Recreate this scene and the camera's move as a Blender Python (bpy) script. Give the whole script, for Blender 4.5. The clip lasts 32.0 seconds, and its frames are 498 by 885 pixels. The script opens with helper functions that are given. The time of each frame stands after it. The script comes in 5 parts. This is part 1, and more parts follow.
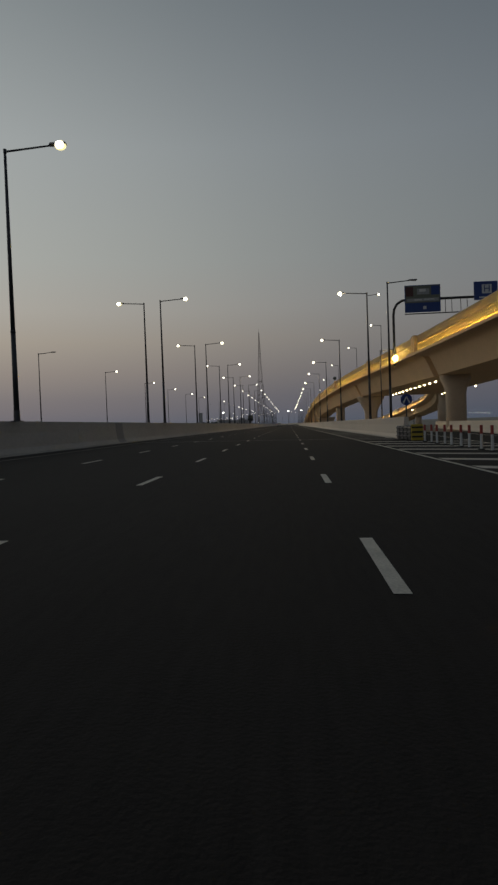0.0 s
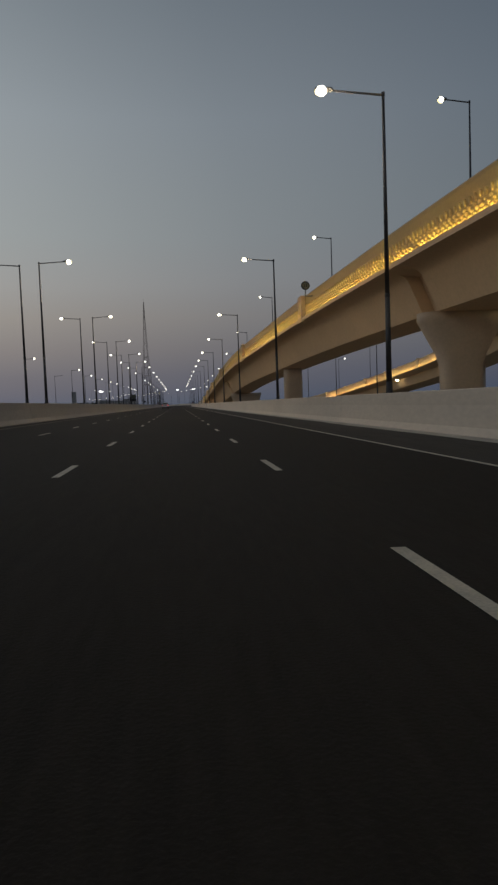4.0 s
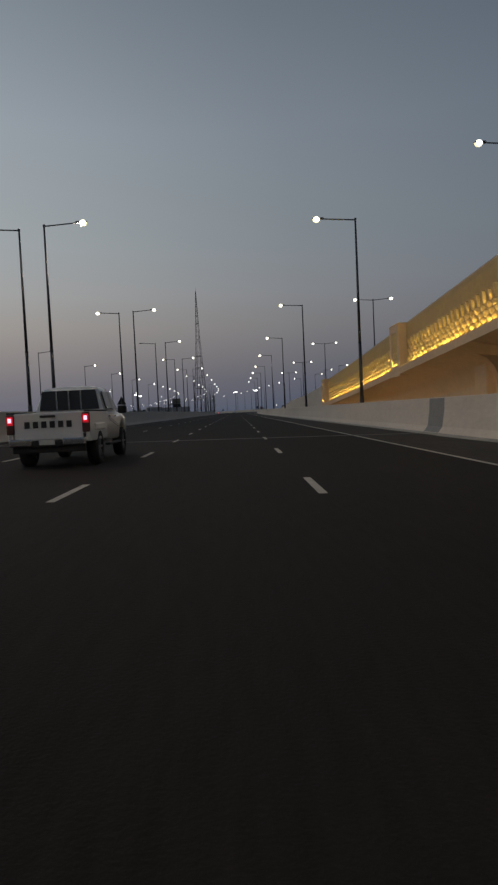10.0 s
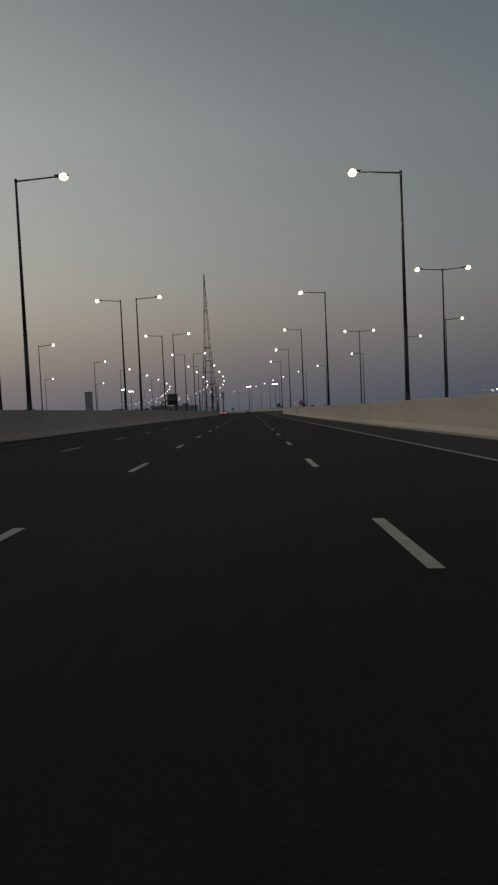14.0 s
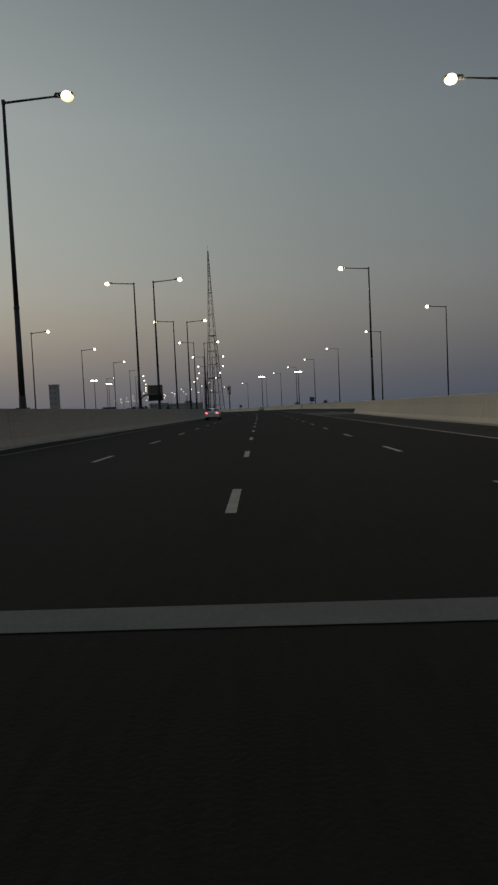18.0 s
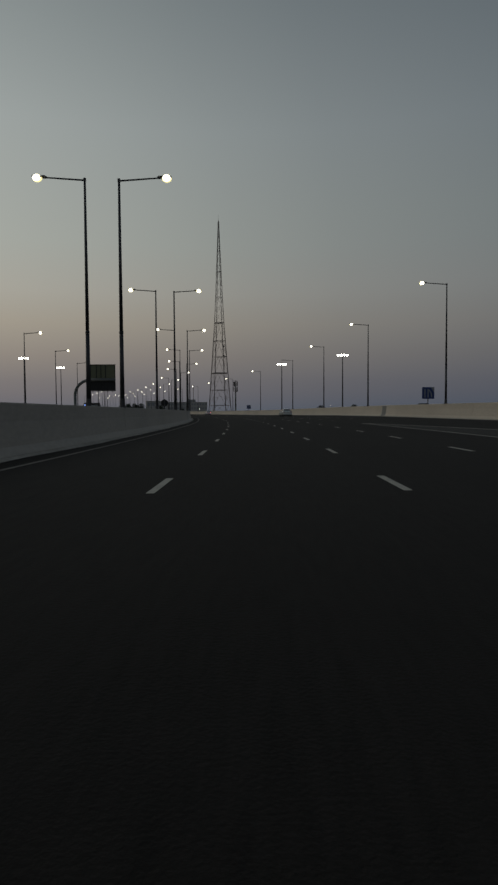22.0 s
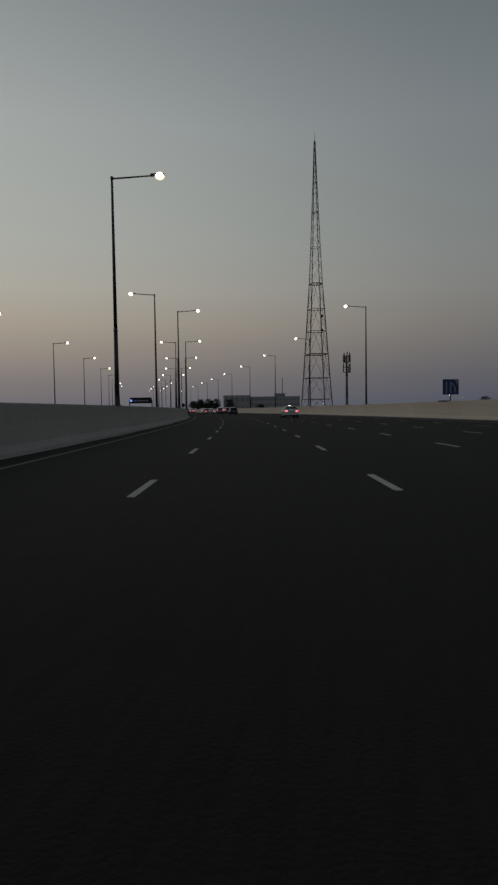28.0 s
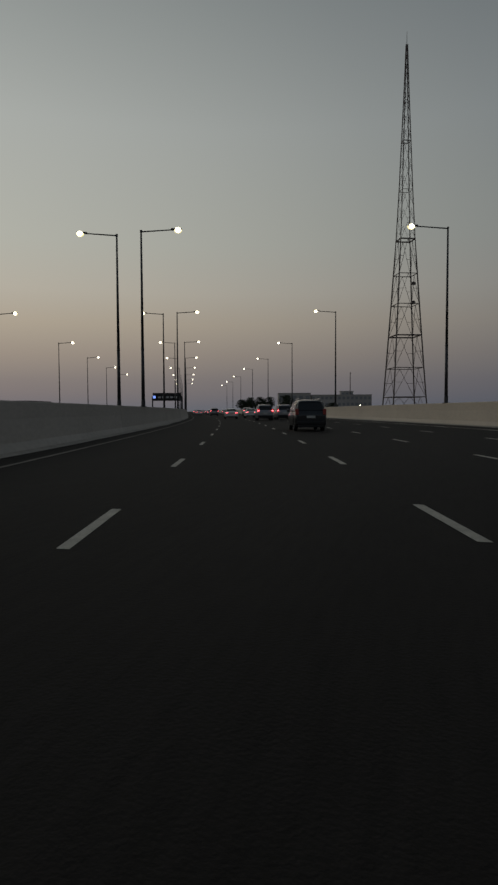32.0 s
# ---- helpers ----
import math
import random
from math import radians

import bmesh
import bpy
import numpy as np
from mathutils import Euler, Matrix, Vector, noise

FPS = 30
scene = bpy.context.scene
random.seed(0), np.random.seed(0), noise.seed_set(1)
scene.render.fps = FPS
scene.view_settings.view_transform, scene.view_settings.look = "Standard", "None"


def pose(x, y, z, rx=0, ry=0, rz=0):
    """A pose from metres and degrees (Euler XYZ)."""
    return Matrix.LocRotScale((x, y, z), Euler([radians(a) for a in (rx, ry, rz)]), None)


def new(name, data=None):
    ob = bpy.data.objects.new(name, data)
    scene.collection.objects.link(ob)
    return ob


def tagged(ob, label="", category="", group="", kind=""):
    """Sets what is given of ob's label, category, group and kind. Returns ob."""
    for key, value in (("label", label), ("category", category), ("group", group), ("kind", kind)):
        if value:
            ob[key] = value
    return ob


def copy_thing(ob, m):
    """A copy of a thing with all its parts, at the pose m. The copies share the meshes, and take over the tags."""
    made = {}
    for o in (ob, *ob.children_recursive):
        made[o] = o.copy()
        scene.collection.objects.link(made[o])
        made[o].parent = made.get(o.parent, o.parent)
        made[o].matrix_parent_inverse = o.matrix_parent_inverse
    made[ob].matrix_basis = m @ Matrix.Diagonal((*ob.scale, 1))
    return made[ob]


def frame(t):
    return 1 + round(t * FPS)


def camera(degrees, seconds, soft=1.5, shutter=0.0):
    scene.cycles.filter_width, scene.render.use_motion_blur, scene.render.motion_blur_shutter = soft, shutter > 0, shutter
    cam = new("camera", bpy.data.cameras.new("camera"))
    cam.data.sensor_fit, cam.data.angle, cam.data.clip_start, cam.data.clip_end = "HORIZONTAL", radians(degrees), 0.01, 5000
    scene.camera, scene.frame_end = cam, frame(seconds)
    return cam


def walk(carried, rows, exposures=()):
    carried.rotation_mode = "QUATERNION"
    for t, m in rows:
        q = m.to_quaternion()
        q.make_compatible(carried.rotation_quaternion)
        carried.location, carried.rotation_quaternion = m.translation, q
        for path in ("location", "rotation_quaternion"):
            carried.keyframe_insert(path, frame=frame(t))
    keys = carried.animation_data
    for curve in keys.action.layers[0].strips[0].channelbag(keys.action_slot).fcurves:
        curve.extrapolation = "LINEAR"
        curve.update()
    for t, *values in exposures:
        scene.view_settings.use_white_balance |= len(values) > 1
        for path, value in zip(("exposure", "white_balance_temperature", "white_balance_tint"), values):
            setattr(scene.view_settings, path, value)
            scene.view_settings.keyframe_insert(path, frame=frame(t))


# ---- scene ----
cam = camera(42.98, 32.0, soft=2.5)

# The drive: seconds, x, y, z, pitch, roll, yaw
PATH = [
    (0.0, -0.71, -0.00, 1.068, -1.55, 2.04, 3.64),
    (0.5, -0.70, 13.24, 1.069, -1.49, 2.04, 3.68),
    (1.0, -0.74, 26.62, 1.069, -1.48, 2.07, 3.88),
    (1.5, -0.94, 40.06, 1.068, -1.75, 2.10, 3.23),
    (2.0, -1.24, 53.29, 1.066, -1.23, 2.12, 3.06),
    (2.5, -1.56, 66.48, 1.065, -1.39, 2.13, 0.85),
    (4.5, -1.65, 118.94, 1.084, -3.97, 2.02, -7.06),
    (5.0, -1.67, 132.90, 1.084, -3.82, 2.12, -6.79),
    (5.5, -1.61, 147.02, 1.083, -3.51, 2.24, -5.92),
    (6.0, -1.53, 161.19, 1.082, -3.45, 2.40, -5.47),
    (6.5, -1.57, 175.48, 1.082, -3.48, 2.50, -5.15),
    (7.0, -1.60, 189.84, 1.083, -3.61, 2.55, -5.29),
    (7.5, -1.48, 204.01, 1.081, -3.36, 2.63, -4.49),
    (8.0, -1.23, 217.71, 1.077, -3.43, 2.69, -4.05),
    (8.5, -1.13, 231.52, 1.076, -3.36, 2.70, -3.69),
    (9.0, -1.10, 245.15, 1.075, -3.31, 2.70, -3.53),
    (9.5, -1.13, 259.13, 1.075, -3.29, 2.69, -2.54),
    (10.0, -1.11, 273.08, 1.075, -2.86, 2.66, -1.11),
    (10.5, -1.07, 287.12, 1.075, -2.79, 2.65, -0.75),
    (11.0, -1.02, 301.26, 1.074, -2.96, 2.62, -0.76),
    (11.5, -1.02, 314.83, 1.074, -2.84, 2.58, 0.04),
    (12.0, -1.03, 328.47, 1.074, -2.74, 2.57, -0.17),
    (12.5, -1.04, 342.38, 1.074, -2.82, 2.59, 0.01),
    (13.0, -1.10, 356.04, 1.075, -2.91, 2.57, 0.03),
    (13.5, -1.17, 369.71, 1.076, -2.89, 2.52, 0.04),
    (14.0, -1.25, 383.42, 1.077, -2.88, 2.51, 0.10),
    (14.5, -1.39, 397.45, 1.080, -2.87, 2.51, 0.69),
    (16.5, -2.38, 449.82, 1.095, -2.91, 2.45, 0.93),
    (17.0, -2.68, 463.82, 1.100, -2.88, 2.45, 0.85),
    (17.5, -2.98, 477.80, 1.107, -2.99, 2.55, 1.01),
    (18.0, -3.28, 491.77, 1.116, -3.02, 2.62, 0.97),
    (18.5, -3.60, 505.47, 1.123, -2.75, 2.49, 1.35),
    (19.0, -3.92, 519.35, 1.128, -2.83, 2.17, 0.92),
    (19.5, -4.18, 533.59, 1.132, -2.76, 1.81, 1.13),
    (20.0, -4.47, 547.73, 1.135, -2.78, 1.51, 1.11),
    (20.5, -4.82, 561.71, 1.136, -2.69, 1.24, 1.19),
    (21.0, -5.20, 575.84, 1.136, -2.89, 0.95, 1.35),
    (21.5, -5.46, 589.49, 1.134, -2.79, 0.63, 1.86),
    (22.0, -5.77, 602.99, 1.132, -2.77, 0.35, 1.89),
    (22.5, -6.19, 616.72, 1.128, -2.68, 0.16, 1.85),
    (23.0, -6.72, 630.81, 1.125, -2.71, 0.05, 2.37),
    (23.5, -7.35, 644.74, 1.122, -2.73, -0.01, 2.95),
    (24.0, -8.14, 658.46, 1.120, -2.72, -0.06, 3.88),
    (24.5, -9.06, 672.57, 1.119, -2.81, -0.14, 4.42),
    (25.0, -10.18, 686.13, 1.117, -2.69, -0.20, 5.15),
    (25.5, -11.48, 699.88, 1.118, -2.71, -0.23, 5.91),
    (27.5, -17.94, 752.04, 1.124, -2.92, 0.80, 9.88),
    (28.0, -20.17, 765.75, 1.124, -2.97, 0.80, 10.42),
    (28.5, -22.57, 779.18, 1.123, -2.95, 0.88, 11.43),
    (29.0, -25.07, 792.29, 1.123, -2.85, 0.94, 12.16),
    (29.5, -27.67, 805.23, 1.123, -2.86, 0.86, 12.76),
    (30.0, -30.41, 818.08, 1.123, -2.85, 0.68, 12.97),
    (30.5, -33.29, 830.74, 1.122, -2.79, 0.51, 13.50),
    (31.0, -36.31, 843.41, 1.122, -2.76, 0.40, 14.38),
    (31.5, -39.48, 856.04, 1.122, -2.81, 0.33, 15.10),
    (32.0, -42.77, 868.50, 1.122, -2.87, 0.28, 15.41),
]
walk(cam, [(t, pose(x, y, z, 90 + p, r, w)) for t, x, y, z, p, r, w in PATH],
     exposures=[(0, 0, 6540, 11.5), (3, 0, 6390, 11.5), (5, -0.03, 5990, 13.5), (7, -0.03, 5940, 13.5), (9, -0.03, 5860, 13), (11, 0, 6190, 14), (12, 0, 6390, 14.5), (14, 0, 6690, 11.5), (17, 0, 6540, 7.5), (20, 0, 6660, 8), (25, -0.03, 6480, 8.5), (28, -0.04, 6580, 10), (29, -0.04, 6660, 10), (30, -0.04, 6600, 9.5), (31, 0.01, 6880, 10.5), (32, 0.01, 6830, 10.5)])

# ---- the road's line: straight, then a long left bend, then straight again
BEND_START, BEND_END, BEND = 592.94, 985.0, 0.000977


def bend(y):
    u = min(max(y - BEND_START, 0.0), BEND_END - BEND_START)
    return -0.5 * BEND * u * u - BEND * (BEND_END - BEND_START) * max(0.0, y - BEND_END)


def fall(y):
    """Cross slope of the carriageway, right side up."""
    return math.tan(radians(-0.9 + 2.1 * min(max((y - 470.0) / 220.0, 0.0), 1.0) - 0.8 * min(max((y - 720.0) / 80.0, 0.0), 1.0)))


def at(x, y, z=0.0):
    """A place given by its distance from the second lane line, along the road, and above the road."""
    return Vector((x + bend(y), y, (x + 5.0) * fall(y) + z))


def turn_of(y):
    return math.degrees(math.atan(BEND * min(max(y - BEND_START, 0.0), BEND_END - BEND_START)))


# ---- sky at dusk
SUN_AZ = radians(62)          # where the sun has gone down, to the left of the road
world = bpy.data.worlds.new("dusk_sky")
scene.world = world
world.use_nodes = True
wn, wl = world.node_tree.nodes, world.node_tree.links
for n in list(wn):
    wn.remove(n)


def wmath(op, a, b=None, clamp=False):
    n = wn.new("ShaderNodeMath")
    n.operation, n.use_clamp = op, clamp
    for i, v in enumerate((a, b)):
        if v is None:
            continue
        if isinstance(v, (int, float)):
            n.inputs[i].default_value = v
        else:
            wl.new(v, n.inputs[i])
    return n.outputs[0]


def srgb(r, g, b):
    def f(c):
        c = c / 255.0
        return c / 12.92 if c <= 0.04045 else ((c + 0.055) / 1.055) ** 2.4
    return (f(r), f(g), f(b), 1.0)


def ramp(nodes, links, fac, stops, interp="EASE"):
    n = nodes.new("ShaderNodeValToRGB")
    n.color_ramp.interpolation = interp
    el = n.color_ramp.elements
    while len(el) < len(stops):
        el.new(0.5)
    for e, (p, c) in zip(el, stops):
        e.position, e.color = p, c
    links.new(fac, n.inputs[0])
    return n.outputs[0]


tc = wn.new("ShaderNodeTexCoord")
sep = wn.new("ShaderNodeSeparateXYZ")
wl.new(tc.outputs["Generated"], sep.inputs[0])
up = sep.outputs[2]
# elevation 0..1 = 0..90 degrees
elev = wmath("DIVIDE", wmath("ARCSINE", wmath("MAXIMUM", up, 0.0)), math.pi / 2)
# towards the sunset 1, away from it 0
side = wmath("ADD", wmath("MULTIPLY", sep.outputs[0], -math.sin(SUN_AZ)), wmath("MULTIPLY", sep.outputs[1], math.cos(SUN_AZ)))
west = wmath("ADD", wmath("MULTIPLY", side, 0.5), 0.5, clamp=True)
warm = ramp(wn, wl, elev, [(0.0, srgb(109, 113, 122)), (0.03, srgb(125, 123, 127)), (0.055, srgb(151, 142, 136)), (0.085, srgb(174, 164, 150)), (0.115, srgb(183, 178, 167)),
                           (0.16, srgb(182, 184, 176)), (0.26, srgb(179, 184, 181)), (0.42, srgb(141, 149, 149)), (1.0, srgb(76, 87, 100))], "LINEAR")
cool = ramp(wn, wl, elev, [(0.0, srgb(63, 74, 89)), (0.03, srgb(69, 78, 92)), (0.055, srgb(75, 83, 94)), (0.085, srgb(83, 90, 99)), (0.125, srgb(89, 97, 105)),
                           (0.19, srgb(87, 97, 104)), (0.26, srgb(81, 92, 102)), (0.42, srgb(58, 70, 83)), (1.0, srgb(42, 54, 70))], "LINEAR")
wf = ramp(wn, wl, west, [(0.0, (0, 0, 0, 1)), (0.5, (0.14, 0.14, 0.14, 1)), (0.68, (0.34, 0.34, 0.34, 1)), (0.75, (0.46, 0.46, 0.46, 1)), (1.0, (1, 1, 1, 1))], "LINEAR")
mix = wn.new("ShaderNodeMix")
mix.data_type = "RGBA"
wl.new(wf, mix.inputs["Factor"])
wl.new(cool, mix.inputs["A"])
wl.new(warm, mix.inputs["B"])
# the last of the afterglow, as a clear twilight sky gives it
nish = wn.new("ShaderNodeTexSky")
nish.sky_type, nish.sun_disc = "NISHITA", False
nish.sun_elevation, nish.sun_rotation = radians(-1.5), -SUN_AZ
bgs, bgn, addn, out = (wn.new(k) for k in ("ShaderNodeBackground", "ShaderNodeBackground", "ShaderNodeAddShader", "ShaderNodeOutputWorld"))
wl.new(mix.outputs["Result"], bgs.inputs[0])
bgs.inputs[1].default_value = 0.95
wl.new(nish.outputs[0], bgn.inputs[0])
bgn.inputs[1].default_value = 0.05
wl.new(bgs.outputs[0], addn.inputs[0])
wl.new(bgn.outputs[0], addn.inputs[1])
wl.new(addn.outputs[0], out.inputs[0])


# ---- materials
def material(name, base, rough=0.6, metal=0.0, var=0.15, scale=(0.6, 9.0), bump=0.0, bump_scale=60.0, emit=None, strength=0.0, spec=0.4, stretch=(1, 1, 1), coat=0.0, island=0.0):
    m = bpy.data.materials.new(name)
    m.use_nodes = True
    n, l = m.node_tree.nodes, m.node_tree.links
    b = n["Principled BSDF"]
    b.inputs["Roughness"].default_value, b.inputs["Metallic"].default_value = rough, metal
    b.inputs["Specular IOR Level"].default_value = spec
    b.inputs["Coat Weight"].default_value = coat
    geo = n.new("ShaderNodeNewGeometry")
    mp = n.new("ShaderNodeMapping")
    mp.inputs["Scale"].default_value = stretch
    l.new(geo.outputs["Position"], mp.inputs[0])
    col = None
    if var > 0:
        a, c = n.new("ShaderNodeTexNoise"), n.new("ShaderNodeTexNoise")
        a.inputs["Scale"].default_value, c.inputs["Scale"].default_value = scale
        a.inputs["Detail"].default_value, c.inputs["Detail"].default_value = 5, 3
        l.new(mp.outputs[0], a.inputs[0])
        l.new(mp.outputs[0], c.inputs[0])
        s = n.new("ShaderNodeMath")
        s.operation = "ADD"
        l.new(a.outputs[0], s.inputs[0])
        l.new(c.outputs[0], s.inputs[1])
        mr = n.new("ShaderNodeMapRange")
        mr.inputs["From Min"].default_value, mr.inputs["From Max"].default_value = 0.6, 1.4
        mr.inputs["To Min"].default_value, mr.inputs["To Max"].default_value = 1 - var, 1 + var
        l.new(s.outputs[0], mr.inputs[0])
        fac = mr.outputs[0]
        if island:
            oi = n.new("ShaderNodeObjectInfo")
            mr2 = n.new("ShaderNodeMapRange")
            mr2.inputs["To Min"].default_value, mr2.inputs["To Max"].default_value = 1 - island, 1 + island
            l.new(oi.outputs["Random"], mr2.inputs[0])
            mm = n.new("ShaderNodeMath")
            mm.operation = "MULTIPLY"
            l.new(fac, mm.inputs[0])
            l.new(mr2.outputs[0], mm.inputs[1])
            fac = mm.outputs[0]
        v = n.new("ShaderNodeVectorMath")
        v.operation = "SCALE"
        v.inputs[0].default_value = base[:3]
        l.new(fac, v.inputs["Scale"])
        l.new(v.outputs[0], b.inputs["Base Color"])
    else:
        b.inputs["Base Color"].default_value = (*base[:3], 1)
    if bump > 0:
        t = n.new("ShaderNodeTexNoise")
        t.inputs["Scale"].default_value = bump_scale
        t.inputs["Detail"].default_value = 4
        l.new(geo.outputs["Position"], t.inputs[0])
        bp = n.new("ShaderNodeBump")
        bp.inputs["Strength"].default_value, bp.inputs["Distance"].default_value = bump, 0.02
        l.new(t.outputs[0], bp.inputs["Height"])
        l.new(bp.outputs[0], b.inputs["Normal"])
    if emit:
        b.inputs["Emission Color"].default_value = (*emit, 1)
        b.inputs["Emission Strength"].default_value = strength
    return m


M_ASPHALT = material("asphalt", (0.0275, 0.0232, 0.02), 0.9, var=0.25, scale=(0.35, 14), bump=0.5, bump_scale=45, spec=0.14, stretch=(1, 0.12, 1))
M_OLD_ASPHALT = material("asphalt_worn", (0.055, 0.053, 0.05), 0.85, var=0.25, scale=(0.4, 12), bump=0.5, bump_scale=45, spec=0.25, stretch=(1, 0.2, 1))
M_SHOULDER = material("asphalt_dusty", (0.062, 0.056, 0.049), 0.9, var=0.35, scale=(0.3, 9), bump=0.5, bump_scale=45, spec=0.15, stretch=(1, 0.1, 1))
M_DUSTY_PAINT = material("dusty_paint", (0.22, 0.19, 0.16), 0.8, var=0.35, scale=(1.5, 30), bump=0.2)
M_PAINT = material("road_paint", (0.54, 0.49, 0.41), 0.75, var=0.28, scale=(3, 40), bump=0.2, island=0.12)
M_JOINT = material("joint_mortar", (0.17, 0.162, 0.15), 0.8, var=0.2, scale=(2, 30))
M_BARRIER = material("barrier_concrete", (0.71, 0.61, 0.505), 0.85, var=0.09, scale=(0.35, 5), bump=0.1, bump_scale=18, spec=0.2, stretch=(1, 0.5, 1.6), island=0.04)
M_BARRIER_L = material("median_concrete", (0.47, 0.428, 0.378), 0.85, var=0.12, scale=(0.35, 5), bump=0.1, bump_scale=18, spec=0.2, stretch=(1, 0.5, 1.6), island=0.05)
M_PATCH = material("grey_mortar", (0.30, 0.28, 0.26), 0.85, var=0.15, scale=(1.2, 9))
M_DUST = material("sand_dust", (0.42, 0.38, 0.33), 0.95, var=0.3, scale=(0.5, 6), bump=0.4, bump_scale=20, spec=0.1)
M_SAND = material("desert_ground", (0.36, 0.31, 0.25), 0.95, var=0.25, scale=(0.05, 1.5), bump=0.4, bump_scale=6, spec=0.1)
M_BRIDGE = material("beige_render", (0.70, 0.515, 0.32), 0.8, var=0.08, scale=(0.25, 4), bump=0.15, bump_scale=25, spec=0.25)
M_PIER = material("pier_concrete", (0.62, 0.50, 0.375), 0.85, var=0.1, scale=(0.4, 5), bump=0.2, bump_scale=20, spec=0.2)
M_PANEL = material("golden_render", (0.48, 0.335, 0.14), 0.7, var=0.1, scale=(0.4, 6), bump=0.12, bump_scale=25, spec=0.3)
M_ORN = material("ornament_cast", (0.67, 0.47, 0.18), 0.5, var=0.12, scale=(1.5, 14), spec=0.3)
M_LED = material("led_strip_gold", (0.9, 0.7, 0.3), 0.4, var=0, emit=(1.0, 0.77, 0.18), strength=74.0)
M_LED_DIM = material("led_strip_small", (0.9, 0.7, 0.3), 0.4, var=0, emit=(1.0, 0.75, 0.15), strength=78.0)
M_LED_FAR = material("led_strip_dim", (0.9, 0.7, 0.3), 0.4, var=0, emit=(1.0, 0.80, 0.30), strength=21.0)
M_STEEL = material("galvanised_dark", (0.075, 0.075, 0.08), 0.5, metal=0.6, var=0.12, scale=(0.8, 12))
M_GALV = material("galvanised_grey", (0.17, 0.175, 0.17), 0.5, metal=0.3, var=0.12, scale=(0.8, 12))
M_LAMPBODY = material("luminaire_grey", (0.12, 0.12, 0.125), 0.45, metal=0.5, var=0.08)
M_GLARE = material("lamp_glare", (0.9, 0.9, 0.88), 0.3, var=0, emit=(1.0, 0.86, 0.38), strength=1.25)
M_CORE = material("lamp_core", (0.9, 0.9, 0.88), 0.3, var=0, emit=(1.0, 0.96, 0.84), strength=4.0)
M_LENS_W = material("warm_lens", (0.9, 0.85, 0.6), 0.3, var=0, emit=(1.0, 0.86, 0.4), strength=40.0)
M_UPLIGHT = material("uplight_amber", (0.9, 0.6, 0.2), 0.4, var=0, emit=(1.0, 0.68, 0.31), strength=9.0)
M_SOFFIT = material("soffit_lens", (0.9, 0.9, 0.8), 0.3, var=0, emit=(1.0, 0.86, 0.5), strength=9.0)
M_FLOOD = material("flood_lens", (0.9, 0.9, 0.88), 0.3, var=0, emit=(1.0, 0.97, 0.88), strength=8.0)
# base colour lifted to stand in for haze over the distant tower
M_TOWER = material("tower_steel", (0.14, 0.112, 0.105), 0.6, metal=0.3, var=0.2, scale=(0.1, 1.5))
M_SIGN_BLUE = material("sign_blue", (0.02, 0.05, 0.20), 0.45, var=0.1, scale=(0.5, 6))
M_SIGN_RED = material("sign_maroon", (0.075, 0.03, 0.028), 0.5, var=0.15)
M_SIGN_GREY = material("sign_grey", (0.3, 0.31, 0.32), 0.5, var=0.1)
M_SIGN_WHITE = material("sign_white", (0.6, 0.6, 0.6), 0.5, var=0.06)
M_SIGN_BACK = material("sign_back", (0.16, 0.17, 0.14), 0.5, metal=0.5, var=0.15, scale=(0.6, 5))
M_SIGN_DARK = material("sign_frame_dark", (0.03, 0.03, 0.032), 0.55, metal=0.4, var=0.1)
# the panel's yellowish lit look is put into its base colour
M_SIGN_LIT = material("sign_back_lit", (0.16, 0.165, 0.10), 0.5, var=0.15)
M_WHITE_CAR = material("white_car_paint", (0.72, 0.72, 0.70), 0.3, var=0.03, coat=0.6, spec=0.5)
M_DARK_CAR = material("black_car_paint", (0.012, 0.012, 0.014), 0.3, var=0.05, coat=0.6, spec=0.5)
M_SILVER_CAR = material("silver_car_paint", (0.32, 0.33, 0.34), 0.3, metal=0.4, var=0.04, coat=0.6)
M_BLUE_CAR = material("blue_car_paint", (0.03, 0.16, 0.38), 0.3, var=0.05, coat=0.6, spec=0.5)
M_GLASS = material("tinted_glass", (0.01, 0.011, 0.012), 0.08, var=0, spec=0.6)
M_TYRE = material("tyre_rubber", (0.02, 0.02, 0.02), 0.8, var=0.1)
M_RIM = material("alloy_rim", (0.22, 0.22, 0.23), 0.5, metal=0.4, var=0.05)
M_TRIM = material("black_trim", (0.02, 0.02, 0.02), 0.6, var=0.1)
M_CHROME = material("chrome", (0.6, 0.6, 0.6), 0.15, metal=1.0, var=0.03)
M_TAIL = material("tail_lamp_lit", (0.4, 0.01, 0.02), 0.25, var=0, emit=(1.0, 0.03, 0.05), strength=0.3)
M_BRAKE = material("tail_lamp_core", (0.5, 0.05, 0.06), 0.25, var=0, emit=(1.0, 0.12, 0.15), strength=7.0)
M_PLATE = material("plate_white", (0.55, 0.55, 0.53), 0.5, var=0.05)
M_RED = material("reflective_red", (0.35, 0.05, 0.04), 0.5, var=0.1)
M_YELLOW = material("cushion_yellow", (0.45, 0.33, 0.04), 0.6, var=0.1)
# haze of distance is put into these wall and window colours
M_BUILDING = material("far_render_hazed", (0.46, 0.435, 0.42), 0.85, var=0.12, scale=(0.05, 0.6))
M_DARKWIN = material("far_window_hazed", (0.27, 0.28, 0.30), 0.4, var=0.1)
